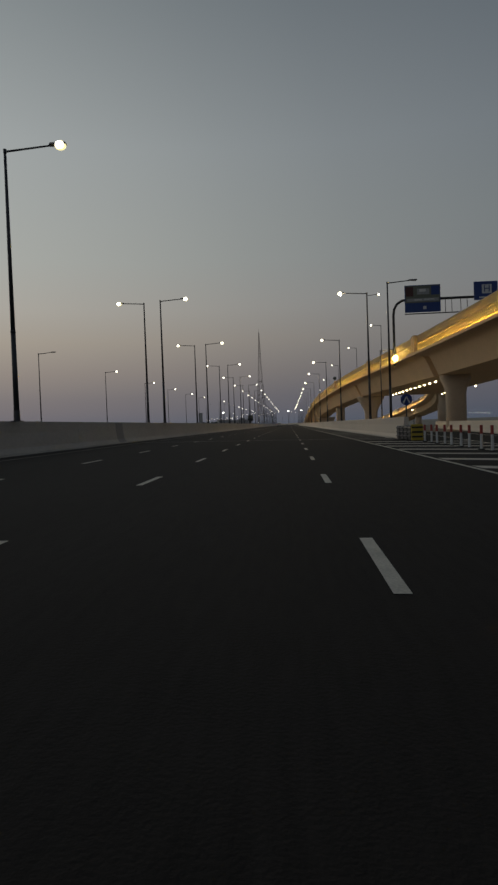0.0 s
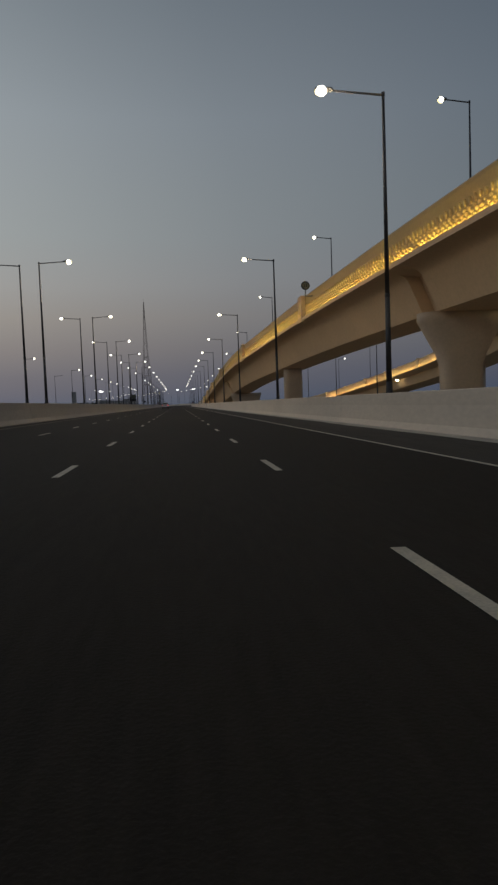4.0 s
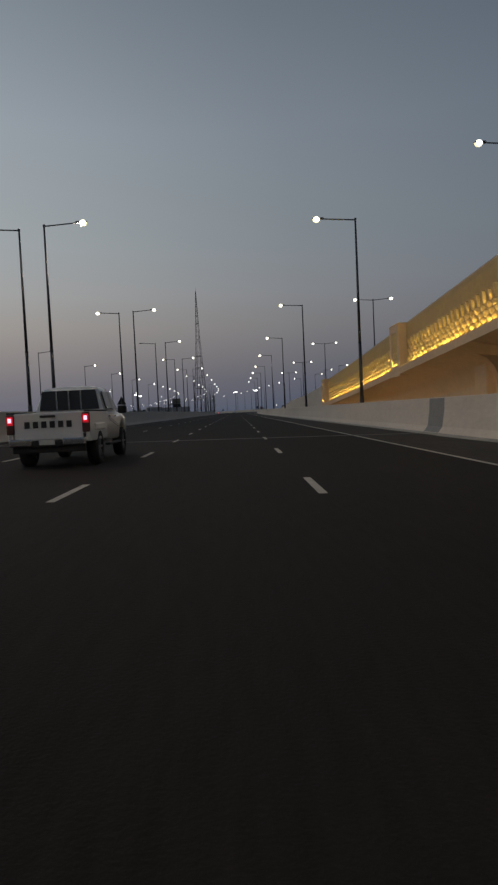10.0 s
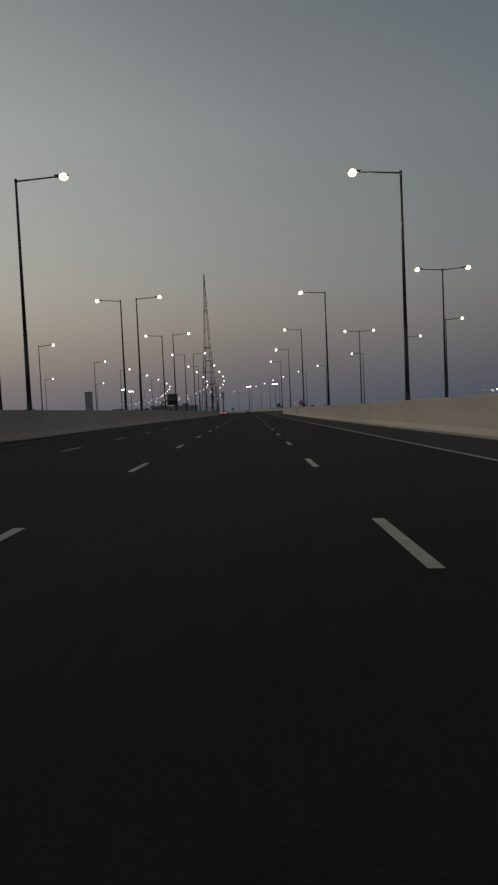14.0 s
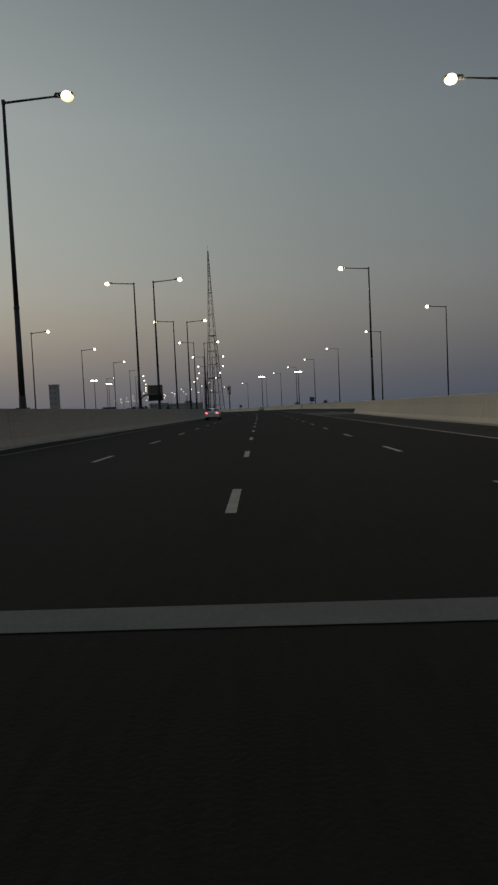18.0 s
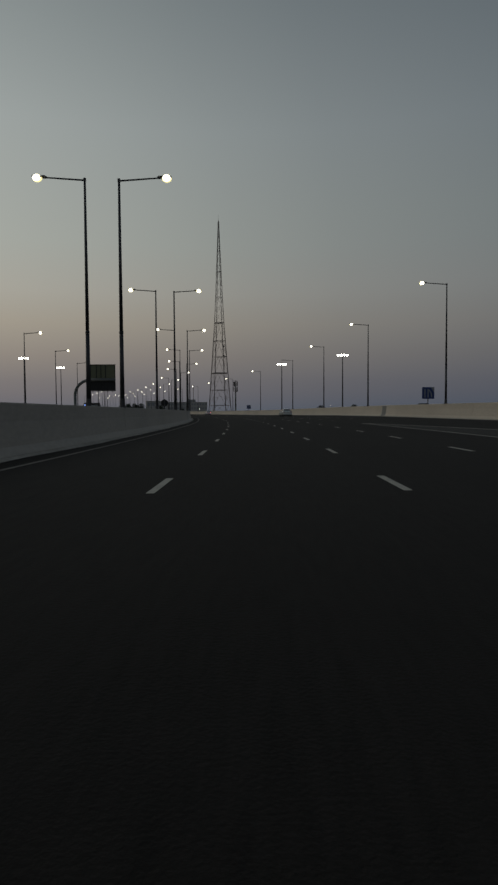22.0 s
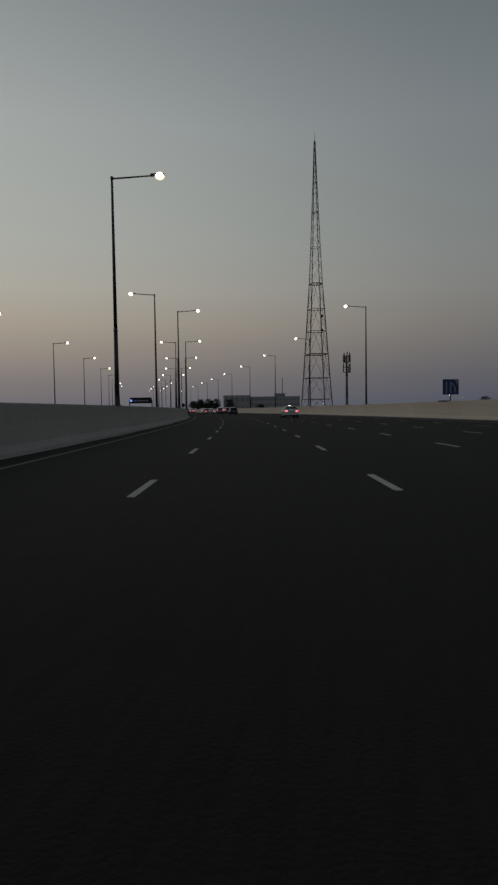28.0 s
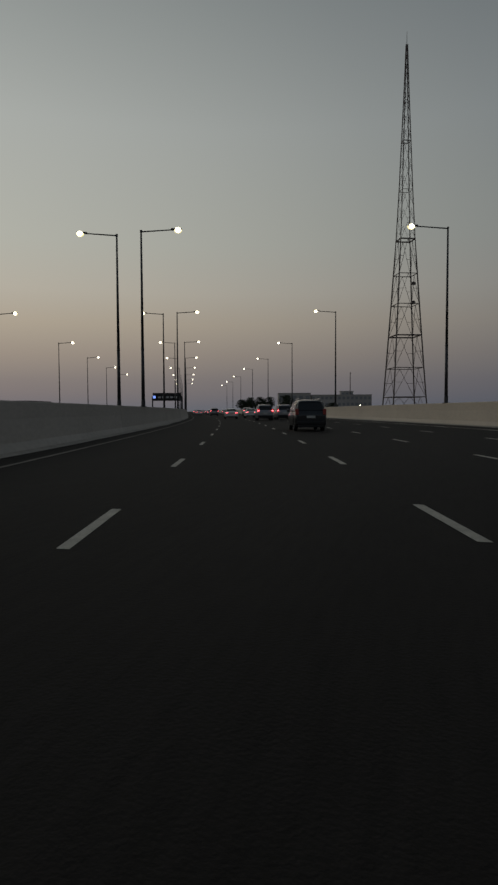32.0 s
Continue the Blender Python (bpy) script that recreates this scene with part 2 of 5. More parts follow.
M_LEAF = material("leaf_green", (0.035, 0.05, 0.028), 0.8, var=0.35, scale=(0.3, 3))
M_BARK = material("bark", (0.10, 0.075, 0.055), 0.9, var=0.2)
M_FARLIGHT = material("distant_light", (0.9, 0.9, 0.8), 0.4, var=0, emit=(1.0, 0.93, 0.75), strength=12.0)
M_BLUELIT = material("lit_blue_panel", (0.05, 0.2, 0.4), 0.4, var=0, emit=(0.2, 0.35, 1.0), strength=1.2)


# ---- mesh helpers
def mesh_of(name, verts, faces, mat, smooth=False):
    me = bpy.data.meshes.new(name)
    me.from_pydata([tuple(v) for v in verts], [], faces)
    me.update()
    me.materials.append(mat)
    if smooth:
        me.polygons.foreach_set("use_smooth", [True] * len(me.polygons))
    return me


def bm_mesh(name, bm, mat, smooth=False):
    bmesh.ops.recalc_face_normals(bm, faces=bm.faces)
    me = bpy.data.meshes.new(name)
    bm.to_mesh(me)
    bm.free()
    me.materials.append(mat)
    if smooth:
        me.polygons.foreach_set("use_smooth", [True] * len(me.polygons))
    return me


def part(name, me, parent, label="", m=None):
    ob = new(name, me)
    ob.parent = parent
    if m is not None:
        ob.matrix_basis = m
    if label:
        ob["label"] = label
    return ob


def box(bm, cx, cy, cz, sx, sy, sz, bevel=0.0, m=None):
    one = bmesh.new()
    bmesh.ops.create_cube(one, size=1.0)
    bmesh.ops.scale(one, vec=(sx, sy, sz), verts=one.verts)
    if bevel > 0:
        bmesh.ops.bevel(one, geom=list(one.edges), offset=min(bevel, 0.45 * min(sx, sy, sz)), segments=2, affect="EDGES", profile=0.5)
    mt = Matrix.Translation((cx, cy, cz))
    bmesh.ops.transform(one, matrix=(m @ mt) if m is not None else mt, verts=one.verts)
    me = bpy.data.meshes.new("one")
    one.to_mesh(me)
    one.free()
    bm.from_mesh(me)
    bpy.data.meshes.remove(me)


def tube(bm, p0, p1, r0, r1=None, n=8):
    p0, p1 = Vector(p0), Vector(p1)
    r1 = r0 if r1 is None else r1
    q = (p1 - p0).to_track_quat("Z", "Y").to_matrix()
    rings = []
    for p, r in ((p0, r0), (p1, r1)):
        rings.append([bm.verts.new(p + q @ Vector((r * math.cos(2 * math.pi * i / n), r * math.sin(2 * math.pi * i / n), 0))) for i in range(n)])
    for i in range(n):
        bm.faces.new((rings[0][i], rings[0][(i + 1) % n], rings[1][(i + 1) % n], rings[1][i]))
    bm.faces.new(rings[0][::-1])
    bm.faces.new(rings[1])


def pipe(bm, pts, r, n=8):
    for a, b in zip(pts, pts[1:]):
        tube(bm, a, b, r, r, n)


def steps(y0, y1, d):
    k = max(1, round((y1 - y0) / d))
    return [y0 + (y1 - y0) * i / k for i in range(k + 1)]


def sweep(profile, ys, x_of, z_of=lambda y: 0.0, closed=True, follow=True):
    """A cross section carried along the road: vertices and faces."""
    vs, fs, n = [], [], len(profile)
    for y in ys:
        for dx, dz in profile:
            x = x_of(y) + dx
            vs.append(at(x, y, z_of(y) + dz) if follow else Vector((x + bend(y), y, z_of(y) + dz)))
    for i in range(len(ys) - 1):
        for j in range(n if closed else n - 1):
            a, b = i * n + j, i * n + (j + 1) % n
            fs.append((a, b, b + n, a + n))
    if closed:
        fs.append(tuple(range(n))[::-1])
        fs.append(tuple((len(ys) - 1) * n + j for j in range(n)))
    return vs, fs


def lerp_table(table):
    def f(y):
        if y <= table[0][0]:
            return table[0][1]
        for (a, va), (b, vb) in zip(table, table[1:]):
            if y <= b:
                return va + (vb - va) * (y - a) / (b - a)
        return table[-1][1]
    return f


def smooth_table(table):
    """A curve that passes smoothly through the given places."""
    ys, vs = [a for a, b in table], [b for a, b in table]
    n = len(ys)
    sl = [(vs[min(i + 1, n - 1)] - vs[max(i - 1, 0)]) / (ys[min(i + 1, n - 1)] - ys[max(i - 1, 0)]) for i in range(n)]

    def f(y):
        if y <= ys[0] or y >= ys[-1]:
            i = 0 if y <= ys[0] else n - 1
            return vs[i] + sl[i] * (y - ys[i])
        i = max(k for k in range(n - 1) if ys[k] <= y)
        h = ys[i + 1] - ys[i]
        u = (y - ys[i]) / h
        return ((1 + 2 * u) * (1 - u) ** 2 * vs[i] + u * (1 - u) ** 2 * h * sl[i] + u * u * (3 - 2 * u) * vs[i + 1] + u * u * (u - 1) * h * sl[i + 1])
    return f


LANE = 3.65
# ---- ground and road
ground = tagged(new("ground", mesh_of("ground", [(-4500, -600, -1.6), (4500, -600, -1.6), (4500, 4800, -1.6), (-4500, 4800, -1.6)], [(0, 1, 2, 3)], M_SAND)),
                "flat sandy desert ground reaching the horizon", "ground", kind="structure")

Y0, Y1 = -60.0, 1750.0
YS = steps(Y0, Y1, 8.0)
road_right = lerp_table([(-60, 24.0), (60, 24.0), (75, 7.3), (480, 7.3), (500, 40), (560, 40), (600, 22.0), (637, 17.2), (700, 15.4), (850, 12.4), (950, 9.2), (1750, 9.0)])
vs, fs = [], []
for y in YS:
    xr = road_right(y)
    for x in (-13.4, -9, -5, 0, 4, xr):
        vs.append(at(x, y))
for i in range(len(YS) - 1):
    for j in range(5):
        a = i * 6 + j
        fs.append((a, a + 1, a + 7, a + 6))
road = tagged(new("road", mesh_of("road", vs, fs, M_ASPHALT)), "dark smooth asphalt carriageway of a wide highway", "road", kind="structure")
v2, f2 = sweep([(-31.0, 0.0), (-14.7, 0.0)], YS, lambda y: 0.0, closed=False)
tagged(new("road_opposite", mesh_of("road_opposite", v2, f2, M_OLD_ASPHALT)), "asphalt carriageway for the oncoming traffic behind the median walls", "road", kind="structure")

shoulder_x = lerp_table([(60, 6.6), (440, 6.62), (500, 6.85), (540, 7.25), (568, 8.0)])
gore_in = lerp_table([(566, 9.6), (594, 8.6), (626, 8.2), (640, 6.2), (656, 3.9)])
vs, fs = [], []
ys = steps(60.0, 656.0, 4.0)
for y in ys:
    xr = shoulder_x(y) if y < 568 else gore_in(y)
    vs += [at(3.74, y, 0.004), at(3.74 + 0.5 * (xr - 3.74), y, 0.004), at(xr, y, 0.004)]
for i in range(len(ys) - 1):
    for j in range(2):
        k = i * 3 + j
        fs.append((k, k + 1, k + 4, k + 3))
tagged(new("shoulder", mesh_of("shoulder", vs, fs, M_SHOULDER)), "dusty grey asphalt hard shoulder beside the beige wall", "shoulder", kind="structure")

# ---- concrete walls, cast in lengths with open joints
JERSEY = [(0.0, 0.0), (0.0, 0.08), (0.16, 0.30), (0.26, 0.95), (0.28, 1.42), (0.30, 1.45), (0.56, 1.45), (0.58, 1.42), (0.60, 0.0)]


def wall_run(name, label, y0, y1, x_of, mirror, mat, height=1.45, length=24.0, z_top=None):
    top = tagged(new(name), label, "wall", kind="structure")
    y = y0
    while y < y1 - 0.5:
        e = min(y + length, y1)
        ys = steps(y, e - 0.035, 6.0)
        vs, fs, prof = [], [], [((-dx if mirror else dx), dz) for dx, dz in JERSEY]
        n = len(prof)
        for yy in ys:
            k = (z_top(yy) if z_top else height) / 1.45
            for dx, dz in prof:
                z = dz if dz < 0.5 else 0.5 + (dz - 0.5) * (k * 1.45 - 0.5) / 0.95
                vs.append(at(x_of(yy) + dx, yy, z))
        for i in range(len(ys) - 1):
            for j in range(n):
                a, b = i * n + j, i * n + (j + 1) % n
                fs.append((a, b, b + n, a + n))
        fs.append(tuple(range(n)))
        fs.append(tuple((len(ys) - 1) * n + j for j in range(n)))
        bm = bmesh.new()
        bv = [bm.verts.new(v) for v in vs]
        for f in fs:
            bm.faces.new([bv[i] for i in f])
        part("wall_panel", bm_mesh("wall_panel", bm, mat), top)
        y = e
    return top


left_x = lerp_table([(-60, -12.6), (440, -12.9), (520, -12.7), (600, -12.2), (750, -12.4), (1750, -12.4)])
wall_m = wall_run("wall_median", "long grey precast concrete median wall with a sloped foot", Y0, 1300, left_x, True, M_BARRIER_L, 1.5)
wall_run("wall_median_far", "grey concrete wall on the far side of the median", Y0, 1300, lambda y: -14.35, True, M_BARRIER_L, 1.5)
wall_run("wall_opposite", "low concrete wall beyond the oncoming carriageway", Y0, 1300, lambda y: -31.0, True, M_BARRIER_L, 1.2)
right_x = lerp_table([(40, 6.5), (60, 6.65), (440, 6.65), (500, 6.9), (540, 7.3), (571, 8.4)])
wall_r = wall_run("wall_right", "pale beige concrete wall along the hard shoulder", 42, 571, right_x, False, M_BARRIER, 1.45)
for y in (297.4, 495.0):
    v, f = sweep([(-0.006, 0.08), (0.154, 0.30), (0.254, 0.95), (0.274, 1.42)], [y, y + 1.0, y + 1.9], right_x, closed=False)
    part("joint_cover", mesh_of("joint_cover", v, f, M_PATCH), wall_r, "darker grey cover plate over a joint")
ramp_x = lerp_table([(470, 40), (530, 31), (571, 20.6), (606, 18.6), (637.8, 15.8), (669, 14.8), (700, 14.3), (731, 14.1), (763, 13.85), (802, 12.6), (847, 11.2), (882, 10.3), (915, 9.2), (951, 8.4), (1000, 8.6), (1750, 8.6)])
wall_j = wall_run("wall_ramp", "pale beige concrete wall outside the joining slip road", 470, 1300, ramp_x, False, M_BARRIER, 1.5)
for y in (43.9, 297.4, 495.6, 689.6):
    v, f = sweep([(0.006, 0.08), (-0.154, 0.30), (-0.254, 0.974), (-0.274, 1.46)], [y, y + 1.0, y + 1.9], left_x, closed=False)
    part("joint_cover", mesh_of("joint_cover", v, f, M_PATCH), wall_m, "darker grey cover plate over a joint")
v, f = sweep([(-0.006, 0.08), (0.154, 0.30), (0.254, 0.974), (0.274, 1.46)], [690.0, 691.0, 691.9], ramp_x, closed=False)
part("joint_cover", mesh_of("joint_cover", v, f, M_PATCH), wall_j, "darker grey cover plate over a joint")
exit_x = lerp_table([(-60, 12.0), (0, 13.2), (48, 15.5), (110, 24.0)])
wall_run("wall_exit", "pale concrete wall beside the exit slip road", -30, 110, exit_x, False, M_BARRIER, 1.1)

# sand blown against the foot of the walls
for nm, x_of, s, a, b in (("sand_drift", left_x, 1, Y0, 1200), ("sand_drift", right_x, -1, 44, 570), ("sand_drift", ramp_x, -1, 590, 1200)):
    ys = steps(a, b, 2.0)
    vs, fs = [], []
    for i, y in enumerate(ys):
        w = 0.28 + 0.22 * noise.noise((y * 0.13, s * 3.0, 0.0)) + 0.1 * noise.noise((y * 0.7, s, 4.0))
        x = x_of(y)
        vs += [at(x - s * 0.02, y, 0.07), at(x + s * 0.12, y, 0.035), at(x + s * max(0.16, w), y, 0.005)]
    for i in range(len(ys) - 1):
        for j in range(2):
            k = i * 3 + j
            fs.append((k, k + 1, k + 4, k + 3))
    tagged(new(nm, mesh_of(nm, vs, fs, M_DUST)), "pale wind-blown sand lying along the foot of the wall", "sand", kind="stuff")

# ---- road markings
markings = tagged(new("lane_markings"), "worn white lane lines painted on the asphalt", "road marking", kind="structure")


def stripe_mesh(x, y0, y1, w, name="dash", mat=None):
    ys = steps(y0, y1, 8.0)
    v, f = sweep([(-w / 2, 0.006), (w / 2, 0.006)], ys, lambda y: x(y) if callable(x) else x, closed=False)
    return mesh_of(name, v, f, mat or M_PAINT)


# the dashes' spacing drifts a little along the road
drift = lerp_table([(10, 5.2), (36, 3.95), (52, 4.6), (62, 5.6), (78, 5.8), (124, 4.6), (142, 5.2), (150, 5.1), (176, 6.7), (205, 8.5), (233, 9.0), (257, 9.35), (315, 11.3), (372, 12.4), (397, 12.35), (480, 11.0), (540, 11.35),
                    (597, 12.3), (645, 12.1), (672, 12.3), (700, 11.5), (783, 14.5), (835, 12.6), (883, 9.0)])


def dash_start(k):
    y = 8.009 * k + 8.0
    for _ in range(6):
        y = 8.009 * k + drift(y)
    return y - 1.02


def dashes(x, y0, y1, parts_until):
    """2 m dashes every 8 m; the nearer ones singly, the rest as one part."""
    rest_v, rest_f = [], []
    for k in range(-8, 200):
        y = dash_start(k)
        if y < y0 or y > y1:
            continue
        y += (x + 1.5 * LANE) * math.tan(radians(turn_of(y)))
        if y < parts_until:
            part("dash", stripe_mesh(x, y, y + 2.05, 0.125), markings)
        else:
            v, f = sweep([(-0.0625, 0.006), (0.0625, 0.006)], [y, y + 2.05], lambda q: x, closed=False)
            n = len(rest_v)
            rest_v += v
            rest_f += [tuple(i + n for i in q) for q in f]
    if rest_v:
        ob = part("dashes_far", mesh_of("dashes_far", rest_v, rest_f, M_PAINT), markings)
        ob["kind"] = "stuff"


for x, a, b in ((0.0, -50, 1500), (-LANE, -50, 1500), (-2 * LANE, -50, 1500), (LANE, 662, 1500), (2 * LANE, 668, 930)):
    dashes(x, a, b, 900)
part("edge_line", stripe_mesh(LANE, -60, 655, 0.12, "edge_line"), markings)
part("edge_line", stripe_mesh(-3 * LANE - 0.15, Y0, 1500, 0.14, "edge_line", M_DUSTY_PAINT), markings)
part("edge_line", stripe_mesh(lambda y: ramp_x(y) - 2.2, 720, 1500, 0.15, "edge_line"), markings)
part("edge_line", stripe_mesh(lambda y: exit_x(y) - 1.6, -50, 60, 0.15, "edge_line"), markings)
# hatched areas where the slip roads leave and join
gore_out = lerp_table([(-60, 3.9), (-20, 5.2), (20, 8.0), (44, 10.2), (60, 11.5)])
part("edge_line", stripe_mesh(gore_out, -55, 56, 0.16, "edge_line"), markings)
part("edge_line", stripe_mesh(gore_in, 560, 655, 0.16, "edge_line"), markings)
for k in range(24):
    y = -46 + 3.6 * k
    a, b = 3.8, gore_out(y) - 0.1
    if b - a < 0.4:
        continue
    part("hatch_bar", mesh_of("hatch_bar", [at(a, y, 0.006), at(a, y + 0.9, 0.006), at(b, y - 1.1, 0.006), at(b, y - 2.0, 0.006)], [(3, 2, 1, 0)], M_PAINT), markings)
for k in range(10):
    y = 42.6 + 3.6 * k
    part("hatch_bar", mesh_of("hatch_bar", [at(3.8, y, 0.006), at(3.8, y + 0.8, 0.006), at(6.3, y - 0.5, 0.006), at(6.3, y - 1.3, 0.006)], [(3, 2, 1, 0)], M_DUSTY_PAINT), markings)
for k in range(7):
    y = 566 + 4.0 * k
    a, b = 3.8, gore_in(y) - 0.1
    if b - a < 0.3:
        continue
    part("hatch_bar", mesh_of("hatch_bar", [at(a, y, 0.006), at(a, y + 0.9, 0.006), at(b, y + 2.4, 0.006), at(b, y + 1.5, 0.006)], [(0, 3, 2, 1)], M_PAINT), markings)
for y, right in ((44.5, 6.4), (299.0, 6.6), (495.0, 6.8), (690.2, 14.2)):
    v, f = sweep([(-12.5, 0.008), (-8, 0.008), (-3, 0.008), (2, 0.008), (right, 0.008)], [y, y + 0.38], lambda q: 0.0, closed=False)
    tagged(new("expansion_joint", mesh_of("expansion_joint", v, f, M_JOINT)), "pale mortar strip of a bridge joint across the asphalt", "joint", kind="structure")

# ---- street lamps
def street_lamp(name, label, arms, height=13.4, reach=2.35, group="highway street lamps", lit=True):
    """arms: -1 to the left, 1 to the right; the pole stands at the origin."""
    top = tagged(new(name), label, "street lamp", group)
    bm = bmesh.new()
    box(bm, 0, 0, 0.02, 0.42, 0.42, 0.04)
    tube(bm, (0, 0, 0.04), (0, 0, 0.5), 0.15, 0.135, 10)
    part("base", bm_mesh("base", bm, M_STEEL), top)
    bm = bmesh.new()
    tube(bm, (0, 0, 0.45), (0, 0, height * 0.33), 0.125, 0.105, 10)
    tube(bm, (0, 0, height * 0.33), (0, 0, height * 0.34), 0.118, 0.112, 10)
    tube(bm, (0, 0, height * 0.34), (0, 0, height), 0.1, 0.06, 10)
    part("pole", bm_mesh("pole", bm, M_STEEL, True), top)
    for s in arms:
        bm = bmesh.new()
        tube(bm, (0, 0, height - 0.05), (s * (reach - 0.3), 0, height + 0.10), 0.048, 0.038, 8)
        tube(bm, (0, 0, height - 0.1), (0, 0, height + 0.06), 0.078, 0.078, 8)
        part("arm", bm_mesh("arm", bm, M_STEEL), top)
        bm = bmesh.new()
        box(bm, s * (reach - 0.1), 0, height + 0.13, 0.70, 0.3, 0.09, 0.03)
        box(bm, s * (reach - 0.42), 0, height + 0.11, 0.16, 0.14, 0.12, 0.03)
        hd = part("luminaire", bm_mesh("luminaire", bm, M_LAMPBODY), top)
        if not lit:
            bm = bmesh.new()
            box(bm, s * reach, 0, height + 0.07, 0.42, 0.24, 0.03, 0.01)
            part("lens", bm_mesh("lens", bm, M_SIGN_GREY), hd, "dull grey unlit lamp glass")
            continue
        # the yellow halo of glare is shaped as a glowing ball
        bm = bmesh.new()
        bmesh.ops.create_uvsphere(bm, u_segments=14, v_segments=8, radius=0.21)
        bmesh.ops.scale(bm, vec=(1.22, 1, 0.95), verts=bm.verts)
        bmesh.ops.translate(bm, vec=(s * reach, 0, height + 0.07), verts=bm.verts)
        part("lens", bm_mesh("lens", bm, M_GLARE, True), hd, "yellow ball standing in for the lamp's glare")
        bm = bmesh.new()
        bmesh.ops.create_uvsphere(bm, u_segments=14, v_segments=8, radius=0.165)
        bmesh.ops.scale(bm, vec=(1.2, 1, 1), verts=bm.verts)
        bmesh.ops.translate(bm, vec=(s * reach, -0.12, height + 0.05), verts=bm.verts)
        part("led_core", bm_mesh("led_core", bm, M_CORE, True), hd, "white-hot core of the lamp")
    return top


def put(ob, x, y, z=0.0, extra=0.0):
    ob.matrix_basis = Matrix.Translation(at(x, y, z)) @ pose(0, 0, 0, 0, 0, turn_of(y) + extra)
    return ob


def put_copy(ob, x, y, z=0.0, extra=0.0, sz=1.0):
    return copy_thing(ob, Matrix.Translation(at(x, y, z)) @ pose(0, 0, 0, 0, 0, turn_of(y) + extra) @ Matrix.Diagonal((1, 1, sz, 1)))


L_MEDIAN = "tall dark steel street lamp on the median wall, lit"
FIRST = [27.8, 61.8, 95.4, 129.3, 162, 195.8, 229, 260.3, 287.4, 314.8, 349.6, 383.4, 417.2, 451.9, 483.8, 517.2, 551.4, 578.6, 605.9, 636.5, 667, 697.3, 727.5, 762.5, 797.7]
LATER = [875, 908.6, 942.5, 974.3, 1005.6, 1037, 1069, 1101, 1134]
lamp_m = street_lamp("street_lamp", L_MEDIAN, (1,), 11.9, 2.5)
lamp_l = street_lamp("street_lamp", "tall dark steel street lamp reaching over the oncoming carriageway, lit", (-1,), 11.85, 2.5)
put(lamp_m, -12.76, FIRST[0] - 0.4, 1.48)
put(lamp_l, -14.66, FIRST[0] + 0.2, 1.48)
for y in FIRST[1:] + [841.6] + LATER:
    put_copy(lamp_m, -12.86 if y < 500 else -12.68, y - (0.4 if y < 520 else 0.05), 1.48)
lamp_off = street_lamp("street_lamp", "tall dark steel street lamp over the oncoming carriageway, not lit", (-1,), 11.85, 2.5, lit=False)
put(lamp_off, -14.66, 383.6, 1.48)
for y in FIRST[1:-2] + [756.5, 785, 830.7] + LATER:
    if y == 383.4:
        continue
    put_copy(lamp_l, -14.66 if y < 500 else -14.55, y + (0.4 if y < 300 else 0.2), 1.48 if y < 500 else 1.5, 0.0, 1.018 if 560 < y < 860 else 1.0)
lamp_r = street_lamp("street_lamp", "tall dark steel street lamp on the beige wall, lit", (-1,), 12.25, 2.6)
put(lamp_r, 7.22, 62.4, 1.43)
for y in [96.8, 131.4, 161.4, 195.7, 229.2, 260.7, 288.3, 315.7, 349.9, 384, 418, 452.5, 484.3, 517.4, 551.3]:
    put_copy(lamp_r, 7.24 if y < 200 else 7.37, y, 1.43)
for y in [606.1, 637.8, 669, 699.8, 731.4, 803.5, 847.5, 882, 915.5, 951, 987, 1021, 1056, 1096, 1135, 1174]:
    put_copy(lamp_r, ramp_x(y) + 0.4, y, 1.48)
lamp_r_off = street_lamp("street_lamp", "tall dark steel street lamp on the beige ramp wall, not lit", (-1,), 12.25, 2.6, lit=False)
put(lamp_r_off, ramp_x(763.5) + 0.4, 763.5, 1.48)
# light of the lamps beside the elevated ramp
for y in (62.3, 98.6, 131, 161.2, 195.7, 229.2, 260.7, 288.3, 384, 418, 452.5, 484.3, 517.4, 551.3):
    glow = bpy.data.lights.new("street_light", "POINT")
    glow.energy, glow.color, glow.shadow_soft_size = 300.0, (1.0, 0.78, 0.48), 0.25
    new("street_light", glow).location = at(4.7, y, 13.1)
for y in (161.6, 195.2, 228.6, 258.1, 286.8, 314.8):
    glow = bpy.data.lights.new("street_light", "POINT")
    glow.energy, glow.color, glow.shadow_soft_size = 760.0, (1.0, 0.77, 0.47), 0.25
    new("street_light", glow).location = at(-10.4, y, 12.7)
# ---- the elevated ramp with its golden parapet
BX = smooth_table([(-20, 23.8), (50, 19.8), (80, 18.05), (105, 16.4), (130, 14.8), (150, 13.5), (175, 12.05), (200, 10.6), (225, 9.05), (250, 8.23), (275, 7.85), (300, 7.74), (340, 7.74)])
BTOP = smooth_table([(-20, 13.0), (50, 13.0), (80, 12.8), (105, 12.7), (130, 12.65), (150, 12.5), (175, 12.1), (200, 11.3), (225, 10.25), (250, 8.75), (275, 7.1), (300, 5.6), (320, 4.45), (336, 3.7)])
P_END = 336.6
APPROACH = lerp_table([(336, 3.4), (355, 2.75), (378, 2.4), (392, 1.72), (405, 1.25), (440, 0.9), (500, 0.7)])


def put_abs(ob, x, y, z, s=1.0):
    ob.matrix_basis = Matrix.Translation((x + bend(y), y, z)) @ pose(0, 0, 0, 0, 0, turn_of(y)) @ Matrix.Diagonal((1, 1, s, 1))


